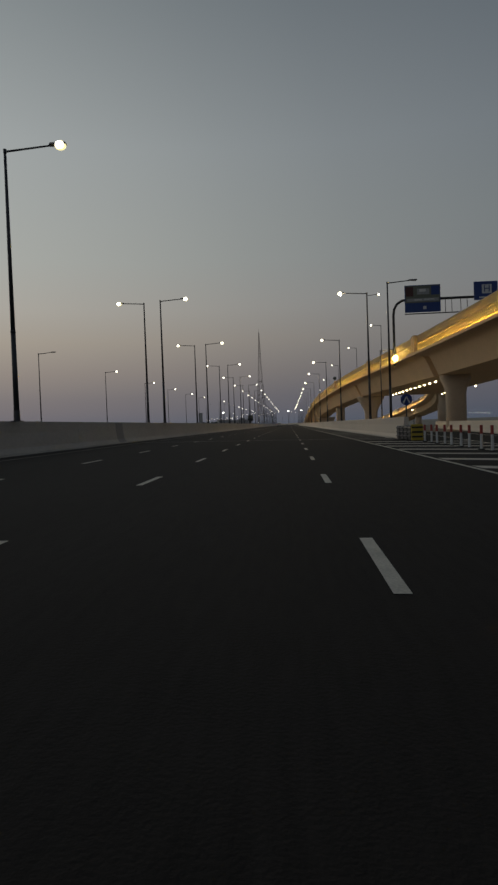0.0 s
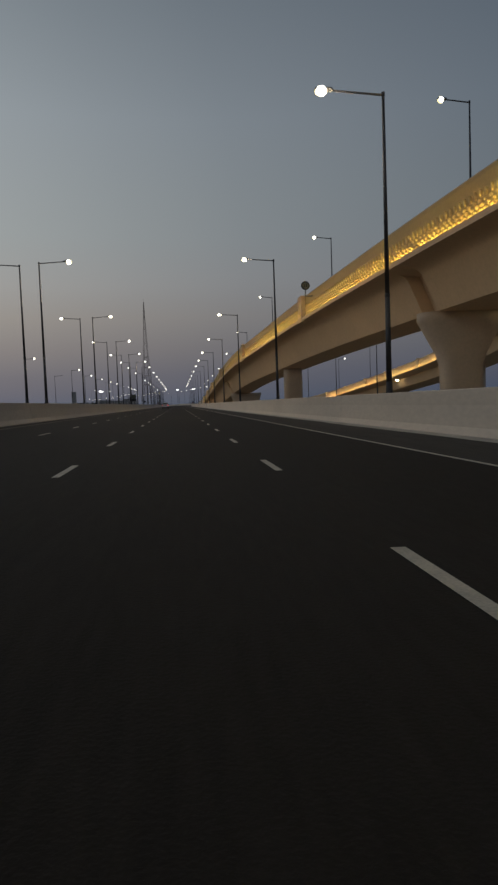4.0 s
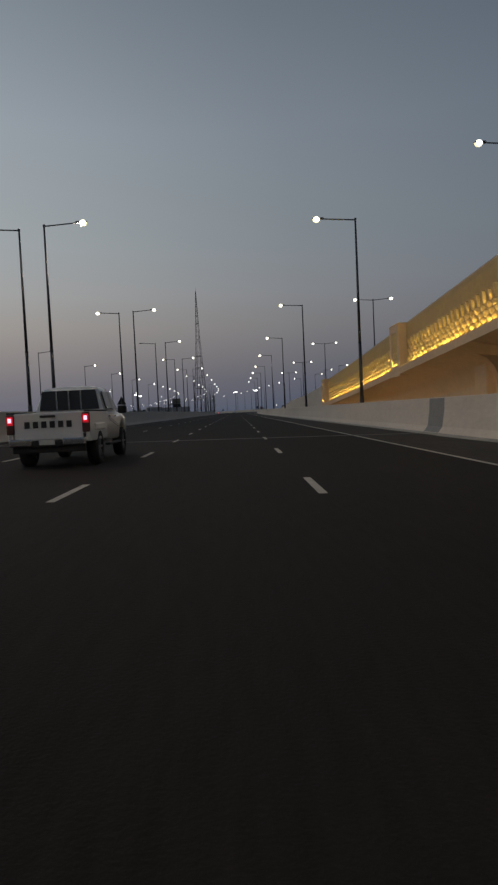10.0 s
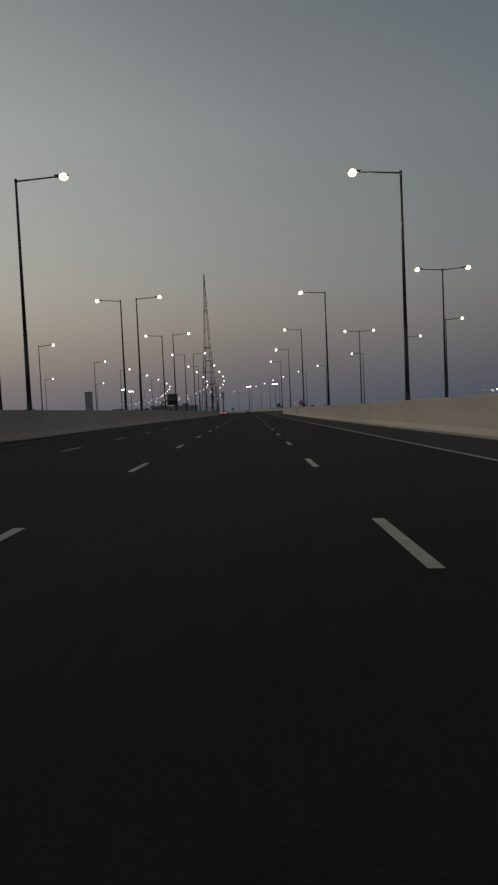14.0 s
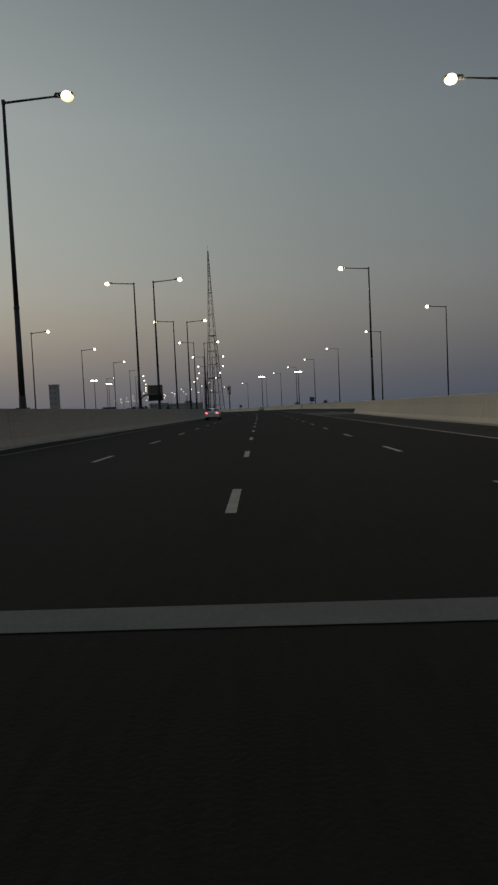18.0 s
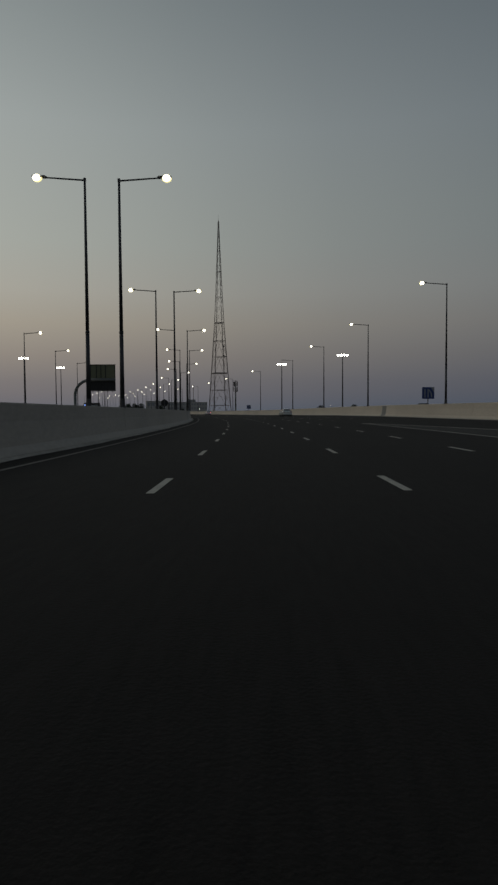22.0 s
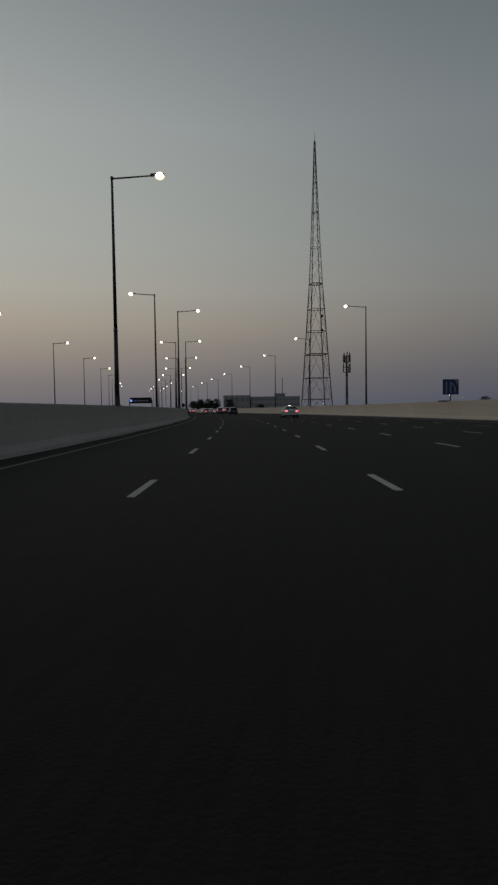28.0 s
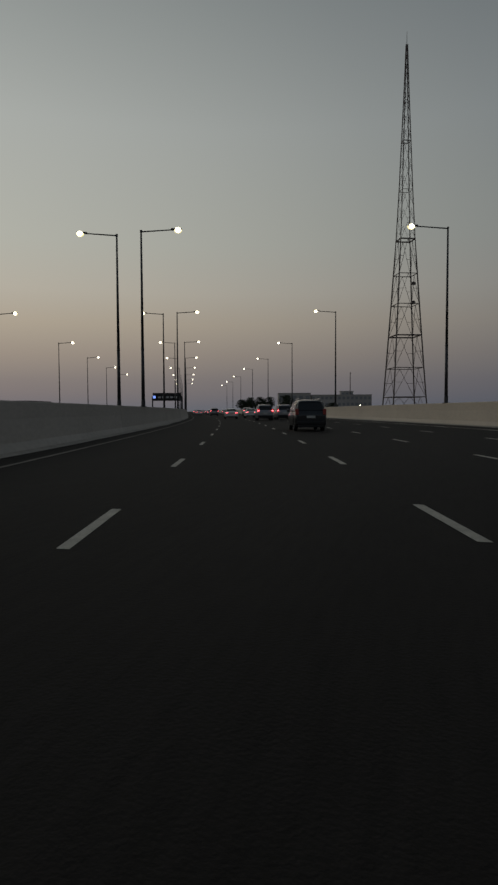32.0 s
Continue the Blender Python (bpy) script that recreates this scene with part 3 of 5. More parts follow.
def copy_abs(ob, x, y, z, s=1.0):
    c = copy_thing(ob, Matrix())
    put_abs(c, x, y, z, s)
    return c


# beyond the oncoming carriageway, on the desert floor
far_x = lerp_table([(60, -39.5), (200, -39.4), (350, -37.0), (480, -36.4), (560, -35.5), (660, -36.0), (740, -40.0), (800, -40.0), (860, -37.2), (1100, -36.2)])
copy_abs(lamp_off, far_x(97), 97, -1.6, 15.1 / 11.9).matrix_basis @= pose(0, 0, 0, 0, 0, 180)
for y in [133, 170, 202, 234, 265, 356, 390, 424.5, 456, 490.3, 526.5, 553.6, 582.8, 609.5, 640, 670, 700, 728, 759, 790.5, 814, 838, 871.5, 903, 937.5, 969.7, 999, 1030, 1062]:
    copy_abs(lamp_m, far_x(y), y, -1.6, 15.1 / 11.95)
copy_abs(lamp_off, -44.9, 338.2, -1.6, 14.5 / 11.9).matrix_basis @= pose(0, 0, 0, 0, 0, 180)
for x, y in ((-35.5, 316.5), (-64, 579), (-57, 617), (-48, 703)):
    copy_abs(lamp_m, x, y, -1.6, 15.1 / 11.95)
twin = street_lamp("street_lamp", "tall street lamp with two arms beside the ramp, both lit", (-1, 1), 13.3, group="twin-arm street lamps")
put_abs(twin, 17.1, 442.7, APPROACH(442.7) - 0.85)
for y, top in ((313.4, 17.1), (355.5, 14.7), (401, 13.9), (488, 13.3)):
    base = BTOP(y) - 2.4 if y < P_END else APPROACH(y) - 0.5
    copy_abs(twin, 17.2, y, base, (top - base) / 13.3)
single = street_lamp("street_lamp", "street lamp standing on the elevated deck, lit", (-1,), 10.8, group="bridge street lamps")
put_abs(single, 17.6, 230.1, BTOP(230.1) - 2.4, 1.29)
for x, y in ((22.0, 154.2), (20.1, 191.7), (16.7, 268.4)):
    copy_abs(single, x, y, BTOP(y) - 2.4, 1.285)
right_arm = street_lamp("street_lamp", "tall street lamp with its arm away from the highway, lit", (1,), 12.9, group="service road lamps")
put_abs(right_arm, 28.8, 455, -1.6, 1.12)
for x, y, z, s in ((27, 496, -1.6, 1.12), (30, 385, -1.6, 1.12), (31, 420, -1.6, 1.12), (32.7, 441, -1.6, 1.12), (27.2, 474.5, -1.6, 1.12), (34.05, 216.2, -1.6, 1.12), (36.3, 254.5, -1.6, 1.12), (38.1, 295.9, -1.6, 1.25), (55.1, 287.8, -1.6, 1.5), (57.7, 334.4, -1.6, 1.35), (15.6, 128.5, BTOP(128.5) - 2.4, 1.235), (14.3, 103.4, -1.6, 1.08)):
    copy_abs(right_arm, x, y, z, s)
copy_abs(lamp_r, 25.7, 532.3, -1.6, 14.85 / 12.25)
copy_abs(lamp_r, 22.65, 579.1, -1.6, 15.44 / 12.25)

off_arm = street_lamp("street_lamp", "unlit street lamp by the exit, its arm away from the highway", (1,), 12.9, group="service road lamps", lit=False)
put_abs(off_arm, 8.35, 57.0, -0.05, 13.3 / 12.9)


def bridge_sweep(profile, y0, y1, d=4.0, x_of=BX, z_of=BTOP):
    return sweep(profile, steps(y0, y1, d), x_of, z_of, True, False)


bridge = tagged(new("ramp_bridge"), "beige concrete flyover ramp with a parapet lit gold from below", "bridge", kind="structure")
B0 = -20.0
FLARED = [90.0, 148.5, 248.3, 297.2]
cuts = [B0] + [c + d for c in FLARED for d in (-1.1, 1.1)] + [P_END]
for a, b in zip(cuts[0::2], cuts[1::2]):
    v, f = bridge_sweep([(-0.22, -2.52), (-0.22, -2.58), (0.3, -2.66), (0.85, -2.78), (1.25, -2.97), (1.5, -3.25), (2.6, -5.7), (6.5, -5.7), (7.1, -3.15), (8.7, -2.72), (9.2, -2.58), (9.2, -2.4), (0.5, -2.4)], a, b)
    me = mesh_of("girder", v, f, M_BRIDGE, True)
    me.set_sharp_from_angle(angle=radians(35))
    part("girder", me, bridge)
for c in FLARED:
    v, f = bridge_sweep([(-0.2, -2.52), (-0.2, -2.58), (0.3, -2.72), (2.3, -2.95), (3.5, -5.62), (6.4, -5.62), (7.0, -3.15), (8.7, -2.72), (9.1, -2.58), (9.1, -2.42), (0.5, -2.42)], c - 1.06, c + 1.06, 2.0)
    part("diaphragm", mesh_of("diaphragm", v, f, M_BRIDGE), bridge, "recessed cross beam over a pier")
# the wide deck where the second ramp joins
wide_x = lerp_table([(-20, 31.0), (60, 31.5), (100, 33.5), (130, 35.0), (150, 36.5)])
vs = []
ys = steps(B0, 150.0, 10.0)
for y in ys:
    t = BTOP(y)
    for x, z in ((BX(y) + 6.6, t - 5.66), (BX(y) + 6.6, t - 3.2), (BX(y) + 9.25, t - 2.42), (wide_x(y) + 1.6, t - 2.42), (wide_x(y) + 1.6, t - 2.75), (wide_x(y), t - 3.2), (wide_x(y) - 0.8, t - 5.66)):
        vs.append((x, y, z))
fs = [tuple(i * 7 + k for k in (j, (j + 1) % 7)) + tuple((i + 1) * 7 + k for k in ((j + 1) % 7, j)) for i in range(len(ys) - 1) for j in range(7)]
fs += [tuple(range(7))[::-1], tuple((len(ys) - 1) * 7 + j for j in range(7))]
part("joining_deck", mesh_of("joining_deck", vs, fs, M_BRIDGE), bridge, "wide deck slab joining the second ramp")
v, f = bridge_sweep([(-0.26, -2.60), (-0.26, -2.24), (-0.22, -2.24), (-0.22, -2.36), (0.42, -2.36), (0.42, -2.50)], B0, P_END)
part("ledge", mesh_of("ledge", v, f, M_BRIDGE), bridge)
v, f = bridge_sweep([(8.9, -2.4), (8.9, -1.3), (9.2, -1.3), (9.2, -2.4)], B0, P_END)
part("far_parapet", mesh_of("far_parapet", v, f, M_BRIDGE), bridge)
v, f = bridge_sweep([(0.44, -2.39), (0.44, -2.3), (8.88, -2.3), (8.88, -2.39)], B0, P_END)
part("deck_road", mesh_of("deck_road", v, f, M_OLD_ASPHALT), bridge, "asphalt deck")
PIL = [335.4, 307.0, 280.8, 250.2, 213.6, 173.7, 125.3, 91.3, 55.0, 18.0]


orn = random.Random(11)


def scale_boss(vs, fs, x, y, z, w, h, d):
    """A domed cast scale standing proud of the panel, leaning out and a little pointed at its top."""
    k = len(vs)
    for i in range(8):
        q = i * math.pi / 4
        c, s = math.cos(q), math.sin(q)
        vs.append((x, y + c * w / 2, z + s * h / 2 + (0.12 * h if i == 2 else 0.0)))
    for i in range(8):
        q = i * math.pi / 4
        vs.append((x - d * (0.72 + 0.5 * math.sin(q)), y + math.cos(q) * w * 0.40, z + math.sin(q) * h * 0.40))
    vs.append((x - d, y, z))
    for i in range(8):
        j = (i + 1) % 8
        fs.append((k + i, k + j, k + 8 + j, k + 8 + i))
        fs.append((k + 8 + i, k + 8 + j, k + 16))


def pilaster(y):
    """A framed post with a recessed, lit ornament in its road face."""
    x, t = BX(y), BTOP(y)
    bm = bmesh.new()
    box(bm, x + 0.11, y, t - 1.32, 0.58, 1.5, 2.6)
    box(bm, x - 0.04, y - 0.78, t - 1.32, 0.46, 0.34, 2.7, 0.02)
    box(bm, x - 0.04, y + 0.78, t - 1.32, 0.46, 0.34, 2.7, 0.02)
    box(bm, x - 0.038, y, t - 0.16, 0.46, 1.26, 0.36, 0.02)
    box(bm, x - 0.038, y, t - 2.42, 0.46, 1.26, 0.5, 0.02)
    box(bm, x + 0.11, y, t + 0.06, 0.80, 1.96, 0.08, 0.02)
    box(bm, x - 0.262, y, t - 2.13, 0.02, 1.24, 0.1)
    pl = part("pilaster", bm_mesh("pilaster", bm, M_BRIDGE), bridge)
    vs, fs = [], []
    for r in range(9):
        for c in range(3):
            scale_boss(vs, fs, x - 0.18, y - 0.36 + 0.36 * c + (0.18 if r % 2 else 0.0) - 0.09, t - 2.0 + 0.2 * r, 0.34, 0.26, 0.05)
    part("cast_ornament", mesh_of("cast_ornament", vs, fs, M_ORN, True), pl, "cast ornament lit gold")
    bm = bmesh.new()
    box(bm, x - 0.235, y, t - 2.155, 0.03, 1.1, 0.03)
    part("light_strip", bm_mesh("light_strip", bm, M_LED_DIM), pl, "glowing golden light strip")


for y in PIL:
    pilaster(y)


def petal(vs, fs, x, y, z, w, h, d):
    """A rounded cast leaf, flush at its foot and leaning out of the panel towards its tip."""
    k = len(vs)
    o = [(-w * 0.42, 0.0), (-w * 0.5, h * 0.5), (-w * 0.3, h * 0.88), (0.0, h), (w * 0.3, h * 0.88), (w * 0.5, h * 0.5), (w * 0.42, 0.0)]
    for a, b in o:
        vs.append((x, y + a, z + b))
    for a, b in o:
        vs.append((x - d * (0.25 + 0.75 * b / h), y + a * 0.8, z + h * 0.04 + b * 0.92))
    n = len(o)
    for i in range(n - 1):
        fs.append((k + i, k + i + 1, k + i + n + 1, k + i + n))
    fs.append(tuple(k + n + i for i in range(n)))
    fs.append((k + n - 1, k, k + n, k + 2 * n - 1))


for k in range(len(PIL)):
    b = PIL[k] - 0.95
    a = PIL[k + 1] + 0.95 if k + 1 < len(PIL) else B0
    if b < 20:
        continue
    v, f = bridge_sweep([(0.16, -2.36), (0.16, -0.22), (0.2, 0.0), (0.45, 0.0), (0.45, -2.36)], a, b)
    part("parapet_panel", mesh_of("parapet_panel", v, f, M_PANEL), bridge)
    v, f = bridge_sweep([(0.21, 0.003), (0.21, 0.06), (0.46, 0.06), (0.46, 0.003)], a, b)
    part("coping", mesh_of("coping", v, f, M_PIER), bridge)
    v, f = bridge_sweep([(-0.18, -2.358), (-0.18, -2.325), (-0.12, -2.325), (-0.12, -2.358)], a + 0.35, b - 0.95)
    part("light_strip", mesh_of("light_strip", v, f, M_LED), bridge, "glowing golden light strip on the ledge")
    # added fins, unseen, that keep the strip's light from running along the parapet
    vs, fs = [], []
    y = a + 0.42
    while y < b - 1.0:
        x, t = BX(y), BTOP(y)
        k = len(vs)
        vs += [(x + dx, y + dy, t + dz) for dz in (-2.32, -2.245) for dx, dy in ((-0.2, 0), (-0.06, 0), (-0.06, 0.012), (-0.2, 0.012))]
        fs += [tuple(k + q for q in f) for f in ((0, 1, 5, 4), (1, 2, 6, 5), (2, 3, 7, 6), (3, 0, 4, 7), (4, 5, 6, 7), (3, 2, 1, 0))]
        y += 0.11
    fins = part("trough_fins", mesh_of("trough_fins", vs, fs, M_TRIM), bridge, "unseen black fins added to keep strip light off the pilasters")
    fins["kind"] = "stuff"
    vs, fs = [], []
    y = a + 0.3
    while y < b - 0.3:
        x, t = BX(y) + 0.162, BTOP(y)
        for r in range(4):
            g = orn.uniform(0.88, 1.1)
            scale_boss(vs, fs, x, y + (0.27 if r % 2 else 0.0) + orn.uniform(-0.04, 0.04), t - 2.2 + 0.235 * r + orn.uniform(-0.02, 0.02), 0.46 * g, 0.27 * g, 0.085 * g)
        petal(vs, fs, x, y + 0.14, t - 1.36, 0.27, 0.46 * orn.uniform(0.9, 1.1), 0.13)
        y += 0.54
    ob = part("cast_ornament", mesh_of("cast_ornament", vs, fs, M_ORN, True), bridge, "cast lattice and leaf ornament lit gold")
    ob["kind"] = "stuff"


def pier(y, ground_z, kind):
    """A bottle-shaped pier with a hammerhead, a column with a small head, a broad drum, or a plain rounded column."""
    t = BTOP(y) - 5.7
    if kind == "bottle":
        x = BX(y) + 4.75
        levels = [(ground_z, 1.42, 0.95), (t - 4.1, 1.42, 0.95), (t - 3.5, 1.5, 0.97), (t - 2.8, 1.75, 1.0), (t - 2.1, 2.15, 1.03), (t - 1.4, 2.55, 1.06), (t - 0.9, 2.84, 1.09), (t - 0.66, 2.98, 1.1), (t - 0.6, 3.05, 1.1), (t + 0.02, 3.05, 1.1)]
    elif kind == "headed":
        x = BX(y) + 5.2
        levels = [(ground_z, 1.35, 0.95), (t - 2.6, 1.35, 0.95), (t - 1.8, 1.5, 1.0), (t - 1.0, 1.85, 1.05), (t - 0.5, 2.1, 1.08), (t + 0.02, 2.1, 1.08)]
    elif kind == "drum":
        x = BX(y) + 5.5
        levels = [(ground_z, 2.55, 1.2), (t - 2.6, 2.7, 1.25), (t - 1.8, 2.95, 1.3), (t - 1.1, 3.2, 1.35), (t - 0.62, 3.32, 1.38), (t - 0.55, 3.4, 1.42), (t + 0.02, 3.42, 1.42)]
    else:
        x = BX(y) + 4.5
        levels = [(ground_z, 1.32, 1.0), (t - 0.1, 1.32, 1.0), (t + 0.02, 1.3, 1.0)]
    levels = [(max(z, ground_z + 0.02 * i), a, b) for i, (z, a, b) in enumerate(levels)]
    bm = bmesh.new()
    rings = []
    for z, a, b in levels:
        ring = []
        for i in range(28):
            q = 2 * math.pi * i / 28
            c, s = math.cos(q), math.sin(q)
            ring.append(bm.verts.new((x + a * math.copysign(abs(c) ** 0.6, c), y + b * math.copysign(abs(s) ** 0.6, s), z)))
        rings.append(ring)
    for r0, r1 in zip(rings, rings[1:]):
        for i in range(28):
            bm.faces.new((r0[i], r0[(i + 1) % 28], r1[(i + 1) % 28], r1[i]))
    bm.faces.new(rings[0][::-1])
    bm.faces.new(rings[-1])
    part("pier", bm_mesh("pier", bm, M_PIER, True), bridge)


for y, kind in ((35, "headed"), (90, "headed"), (148.5, "bottle"), (197.3, "plain"), (248.3, "drum")):
    pier(y, -1.6, kind)
# solid approach under the last spans and the wall running down to the road
vs = []
for y in (298.0, P_END):
    for dx, z in ((1.75, -1.6), (1.75, BTOP(y) - 3.05), (8.2, BTOP(y) - 3.05), (8.2, -1.6)):
        vs.append((BX(y) + dx, y, z))
part("abutment_wall", mesh_of("abutment_wall", vs, [(0, 1, 5, 4), (1, 2, 6, 5), (2, 3, 7, 6), (3, 2, 1, 0), (4, 5, 6, 7)], M_BRIDGE), bridge)
bm = bmesh.new()
box(bm, BX(299.4) + 1.62, 299.4, (BTOP(299.4) - 3.05 - 1.6) / 2, 0.5, 1.3, BTOP(299.4) - 3.05 + 1.6, 0.03)
part("abutment_pillar", bm_mesh("abutment_pillar", bm, M_BRIDGE), bridge)
vs = []
A_Y = (P_END, 355.0, 378.0, 392.0, 405.0, 440.0, 505.0)
for y in A_Y:
    t = APPROACH(y)
    for dx, z in ((0.1, -1.6), (0.1, t), (9.1, t - 0.6), (9.1, -1.6)):
        vs.append((BX(y) + dx, y, z))
fs = []
for i in range(len(A_Y) - 1):
    for j in range(3):
        k = i * 4 + j
        fs.append((k, k + 1, k + 5, k + 4))
n = 4 * len(A_Y)
fs += [(3, 2, 1, 0), (n - 4, n - 3, n - 2, n - 1)]
part("approach_wall", mesh_of("approach_wall", vs, fs, M_BARRIER), bridge)
# small unseen uplights added at the approach wall's foot for its warm light
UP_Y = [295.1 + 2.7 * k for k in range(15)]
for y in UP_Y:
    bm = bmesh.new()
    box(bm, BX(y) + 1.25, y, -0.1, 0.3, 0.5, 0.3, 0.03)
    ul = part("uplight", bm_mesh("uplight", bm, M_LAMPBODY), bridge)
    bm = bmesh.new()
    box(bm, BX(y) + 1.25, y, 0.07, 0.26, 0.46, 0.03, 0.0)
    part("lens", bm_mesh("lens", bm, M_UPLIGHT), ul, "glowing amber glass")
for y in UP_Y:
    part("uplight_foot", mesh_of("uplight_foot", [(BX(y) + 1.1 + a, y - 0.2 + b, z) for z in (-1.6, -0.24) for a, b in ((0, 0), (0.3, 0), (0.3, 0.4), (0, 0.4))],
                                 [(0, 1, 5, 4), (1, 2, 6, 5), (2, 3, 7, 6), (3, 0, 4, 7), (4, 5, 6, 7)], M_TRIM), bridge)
# round sign on a bracket fixed to the parapet
SX, SY, SZ = 11.78, 169.8, 12.76
bm = bmesh.new()
tube(bm, (SX, SY + 0.06, SZ - 1.07), (SX, SY + 0.06, SZ + 0.3), 0.05, 0.05, 8)
tube(bm, (SX - 0.05, SY + 0.06, SZ - 1.05), (BX(SY) + 0.2, SY + 0.06, SZ - 1.05), 0.05, 0.05, 8)
cp = part("sign_bracket", bm_mesh("sign_bracket", bm, M_STEEL), bridge)
bm = bmesh.new()
tube(bm, (SX, SY + 0.02, SZ), (SX, SY - 0.02, SZ), 0.45, 0.45, 28)
part("sign_rim", bm_mesh("sign_rim", bm, M_SIGN_DARK), cp, "round sign plate with a dark rim")
bm = bmesh.new()
tube(bm, (SX, SY - 0.021, SZ), (SX, SY - 0.03, SZ), 0.33, 0.33, 24)
part("sign_face", bm_mesh("sign_face", bm, M_SIGN_BACK), cp, "dull grey sign face")
for dx in (-0.12, 0.1):
    bm = bmesh.new()
    box(bm, SX + dx, SY - 0.034, SZ, 0.14, 0.006, 0.3, 0.0)
    part("mark", bm_mesh("mark", bm, M_SIGN_DARK), cp)
# round lights under the deck
SOFFIT = [(22.45 - 0.02 * k, 146.0 - 4.15 * k) for k in range(14)] + [(34.2 - 0.55 * k, 146.5 - 5.0 * k) for k in range(5)] + [(33.4, 118.0)]
for x, y in SOFFIT:
    z = BTOP(y) - 5.66
    bm = bmesh.new()
    tube(bm, (x, y, z), (x, y, z - 0.14), 0.26, 0.24, 12)
    sl = part("soffit_light", bm_mesh("soffit_light", bm, M_LAMPBODY), bridge)
    bm = bmesh.new()
    bmesh.ops.create_uvsphere(bm, u_segments=12, v_segments=6, radius=0.2)
    bmesh.ops.scale(bm, vec=(1, 1, 0.8), verts=bm.verts)
    bmesh.ops.translate(bm, vec=(x, y, z - 0.2), verts=bm.verts)
    part("lens", bm_mesh("lens", bm, M_SOFFIT, True), sl, "glowing round lamp glass")

# ---- the second ramp beyond
R2X = smooth_table([(150, 27.5), (165, 33.6), (180, 38.4), (197, 42.2), (210, 43.9), (224, 44.6), (250, 42.0), (282, 40.5), (330, 39.5)])
R2Z = smooth_table([(150, 12.5), (165, 12.3), (180, 11.8), (197, 10.5), (210, 9.4), (224, 8.2), (250, 5.5), (282, 3.1), (330, 1.0)])
ramp2 = tagged(new("far_ramp"), "second beige ramp with a golden lit parapet", "bridge", kind="structure")
v, f = bridge_sweep([(-0.34, -1.62), (-0.34, -1.8), (0.4, -2.1), (1.6, -2.3), (2.0, -4.0), (7.0, -4.0), (9.0, -2.1), (9.3, -1.72), (-0.30, -1.72), (-0.30, -1.62)], 150.3, 284, 5, R2X, R2Z)
part("girder", mesh_of("girder", v, f, M_BRIDGE), ramp2)
v, f = bridge_sweep([(0.1, -1.7), (0.1, 0.0), (0.4, 0.0), (0.4, -1.7)], 150.3, 284, 5, R2X, R2Z)
part("parapet", mesh_of("parapet", v, f, M_BRIDGE), ramp2)
v, f = bridge_sweep([(-0.26, -1.70), (-0.26, -1.66), (-0.20, -1.66), (-0.20, -1.70)], 150.3, 284, 5, R2X, R2Z)
part("light_strip", mesh_of("light_strip", v, f, M_LED_FAR), ramp2, "glowing golden light strip")
v, f = bridge_sweep([(0.1, -6.0), (0.1, 0.0), (9.2, 0.0), (9.2, -6.0)], 284.2, 332, 6, R2X, R2Z)
part("approach_wall", mesh_of("approach_wall", v, f, M_BRIDGE), ramp2)
bm = bmesh.new()
tube(bm, (R2X(235) + 0.8, 235, R2Z(235) - 2.1), (R2X(235) + 0.8, 235, R2Z(235) - 2.34), 0.36, 0.34, 14)
sl = part("soffit_light", bm_mesh("soffit_light", bm, M_LAMPBODY), ramp2)
bm = bmesh.new()
bmesh.ops.create_uvsphere(bm, u_segments=14, v_segments=6, radius=0.38)
bmesh.ops.scale(bm, vec=(1, 1, 0.6), verts=bm.verts)
bmesh.ops.translate(bm, vec=(R2X(235) + 0.8, 235, R2Z(235) - 2.42), verts=bm.verts)
part("lens", bm_mesh("lens", bm, M_SOFFIT, True), sl, "glowing round lamp glass")
for y in (172, 197, 223.7, 250.2, 283):
    bm = bmesh.new()
    box(bm, R2X(y) + 0.15, y, R2Z(y) - 0.9, 0.6, 1.2, 2.2, 0.04)
    part("pilaster", bm_mesh("pilaster", bm, M_BRIDGE), ramp2)
for y in (172, 206, 240):
    bm = bmesh.new()
    tube(bm, (R2X(y) + 4.5, y, -1.6), (R2X(y) + 4.5, y, R2Z(y) - 3.9), 1.2, 1.2, 20)
    part("pier", bm_mesh("pier", bm, M_PIER, True), ramp2)

# ---- lattice tower
tower = tagged(new("lattice_tower"), "very tall tapering four-legged steel lattice broadcasting mast", "tower")
tower.matrix_basis = Matrix.Translation((-51.9, 1187.0, -1.6)) @ pose(0, 0, 0, 0, 0, 21)
LEV = [0, 9, 23, 38.5, 53.5, 68, 84.5, 108, 131, 150, 163, 176]
WID = [19.0, 17.6, 15.6, 13.6, 11.6, 9.8, 7.8, 5.6, 3.9, 2.4, 1.5, 0.7]


def corner(i, k):
    s = WID[i] * 0.45
    return Vector(((-s, s, s, -s)[k % 4], (-s, -s, s, s)[k % 4], LEV[i]))


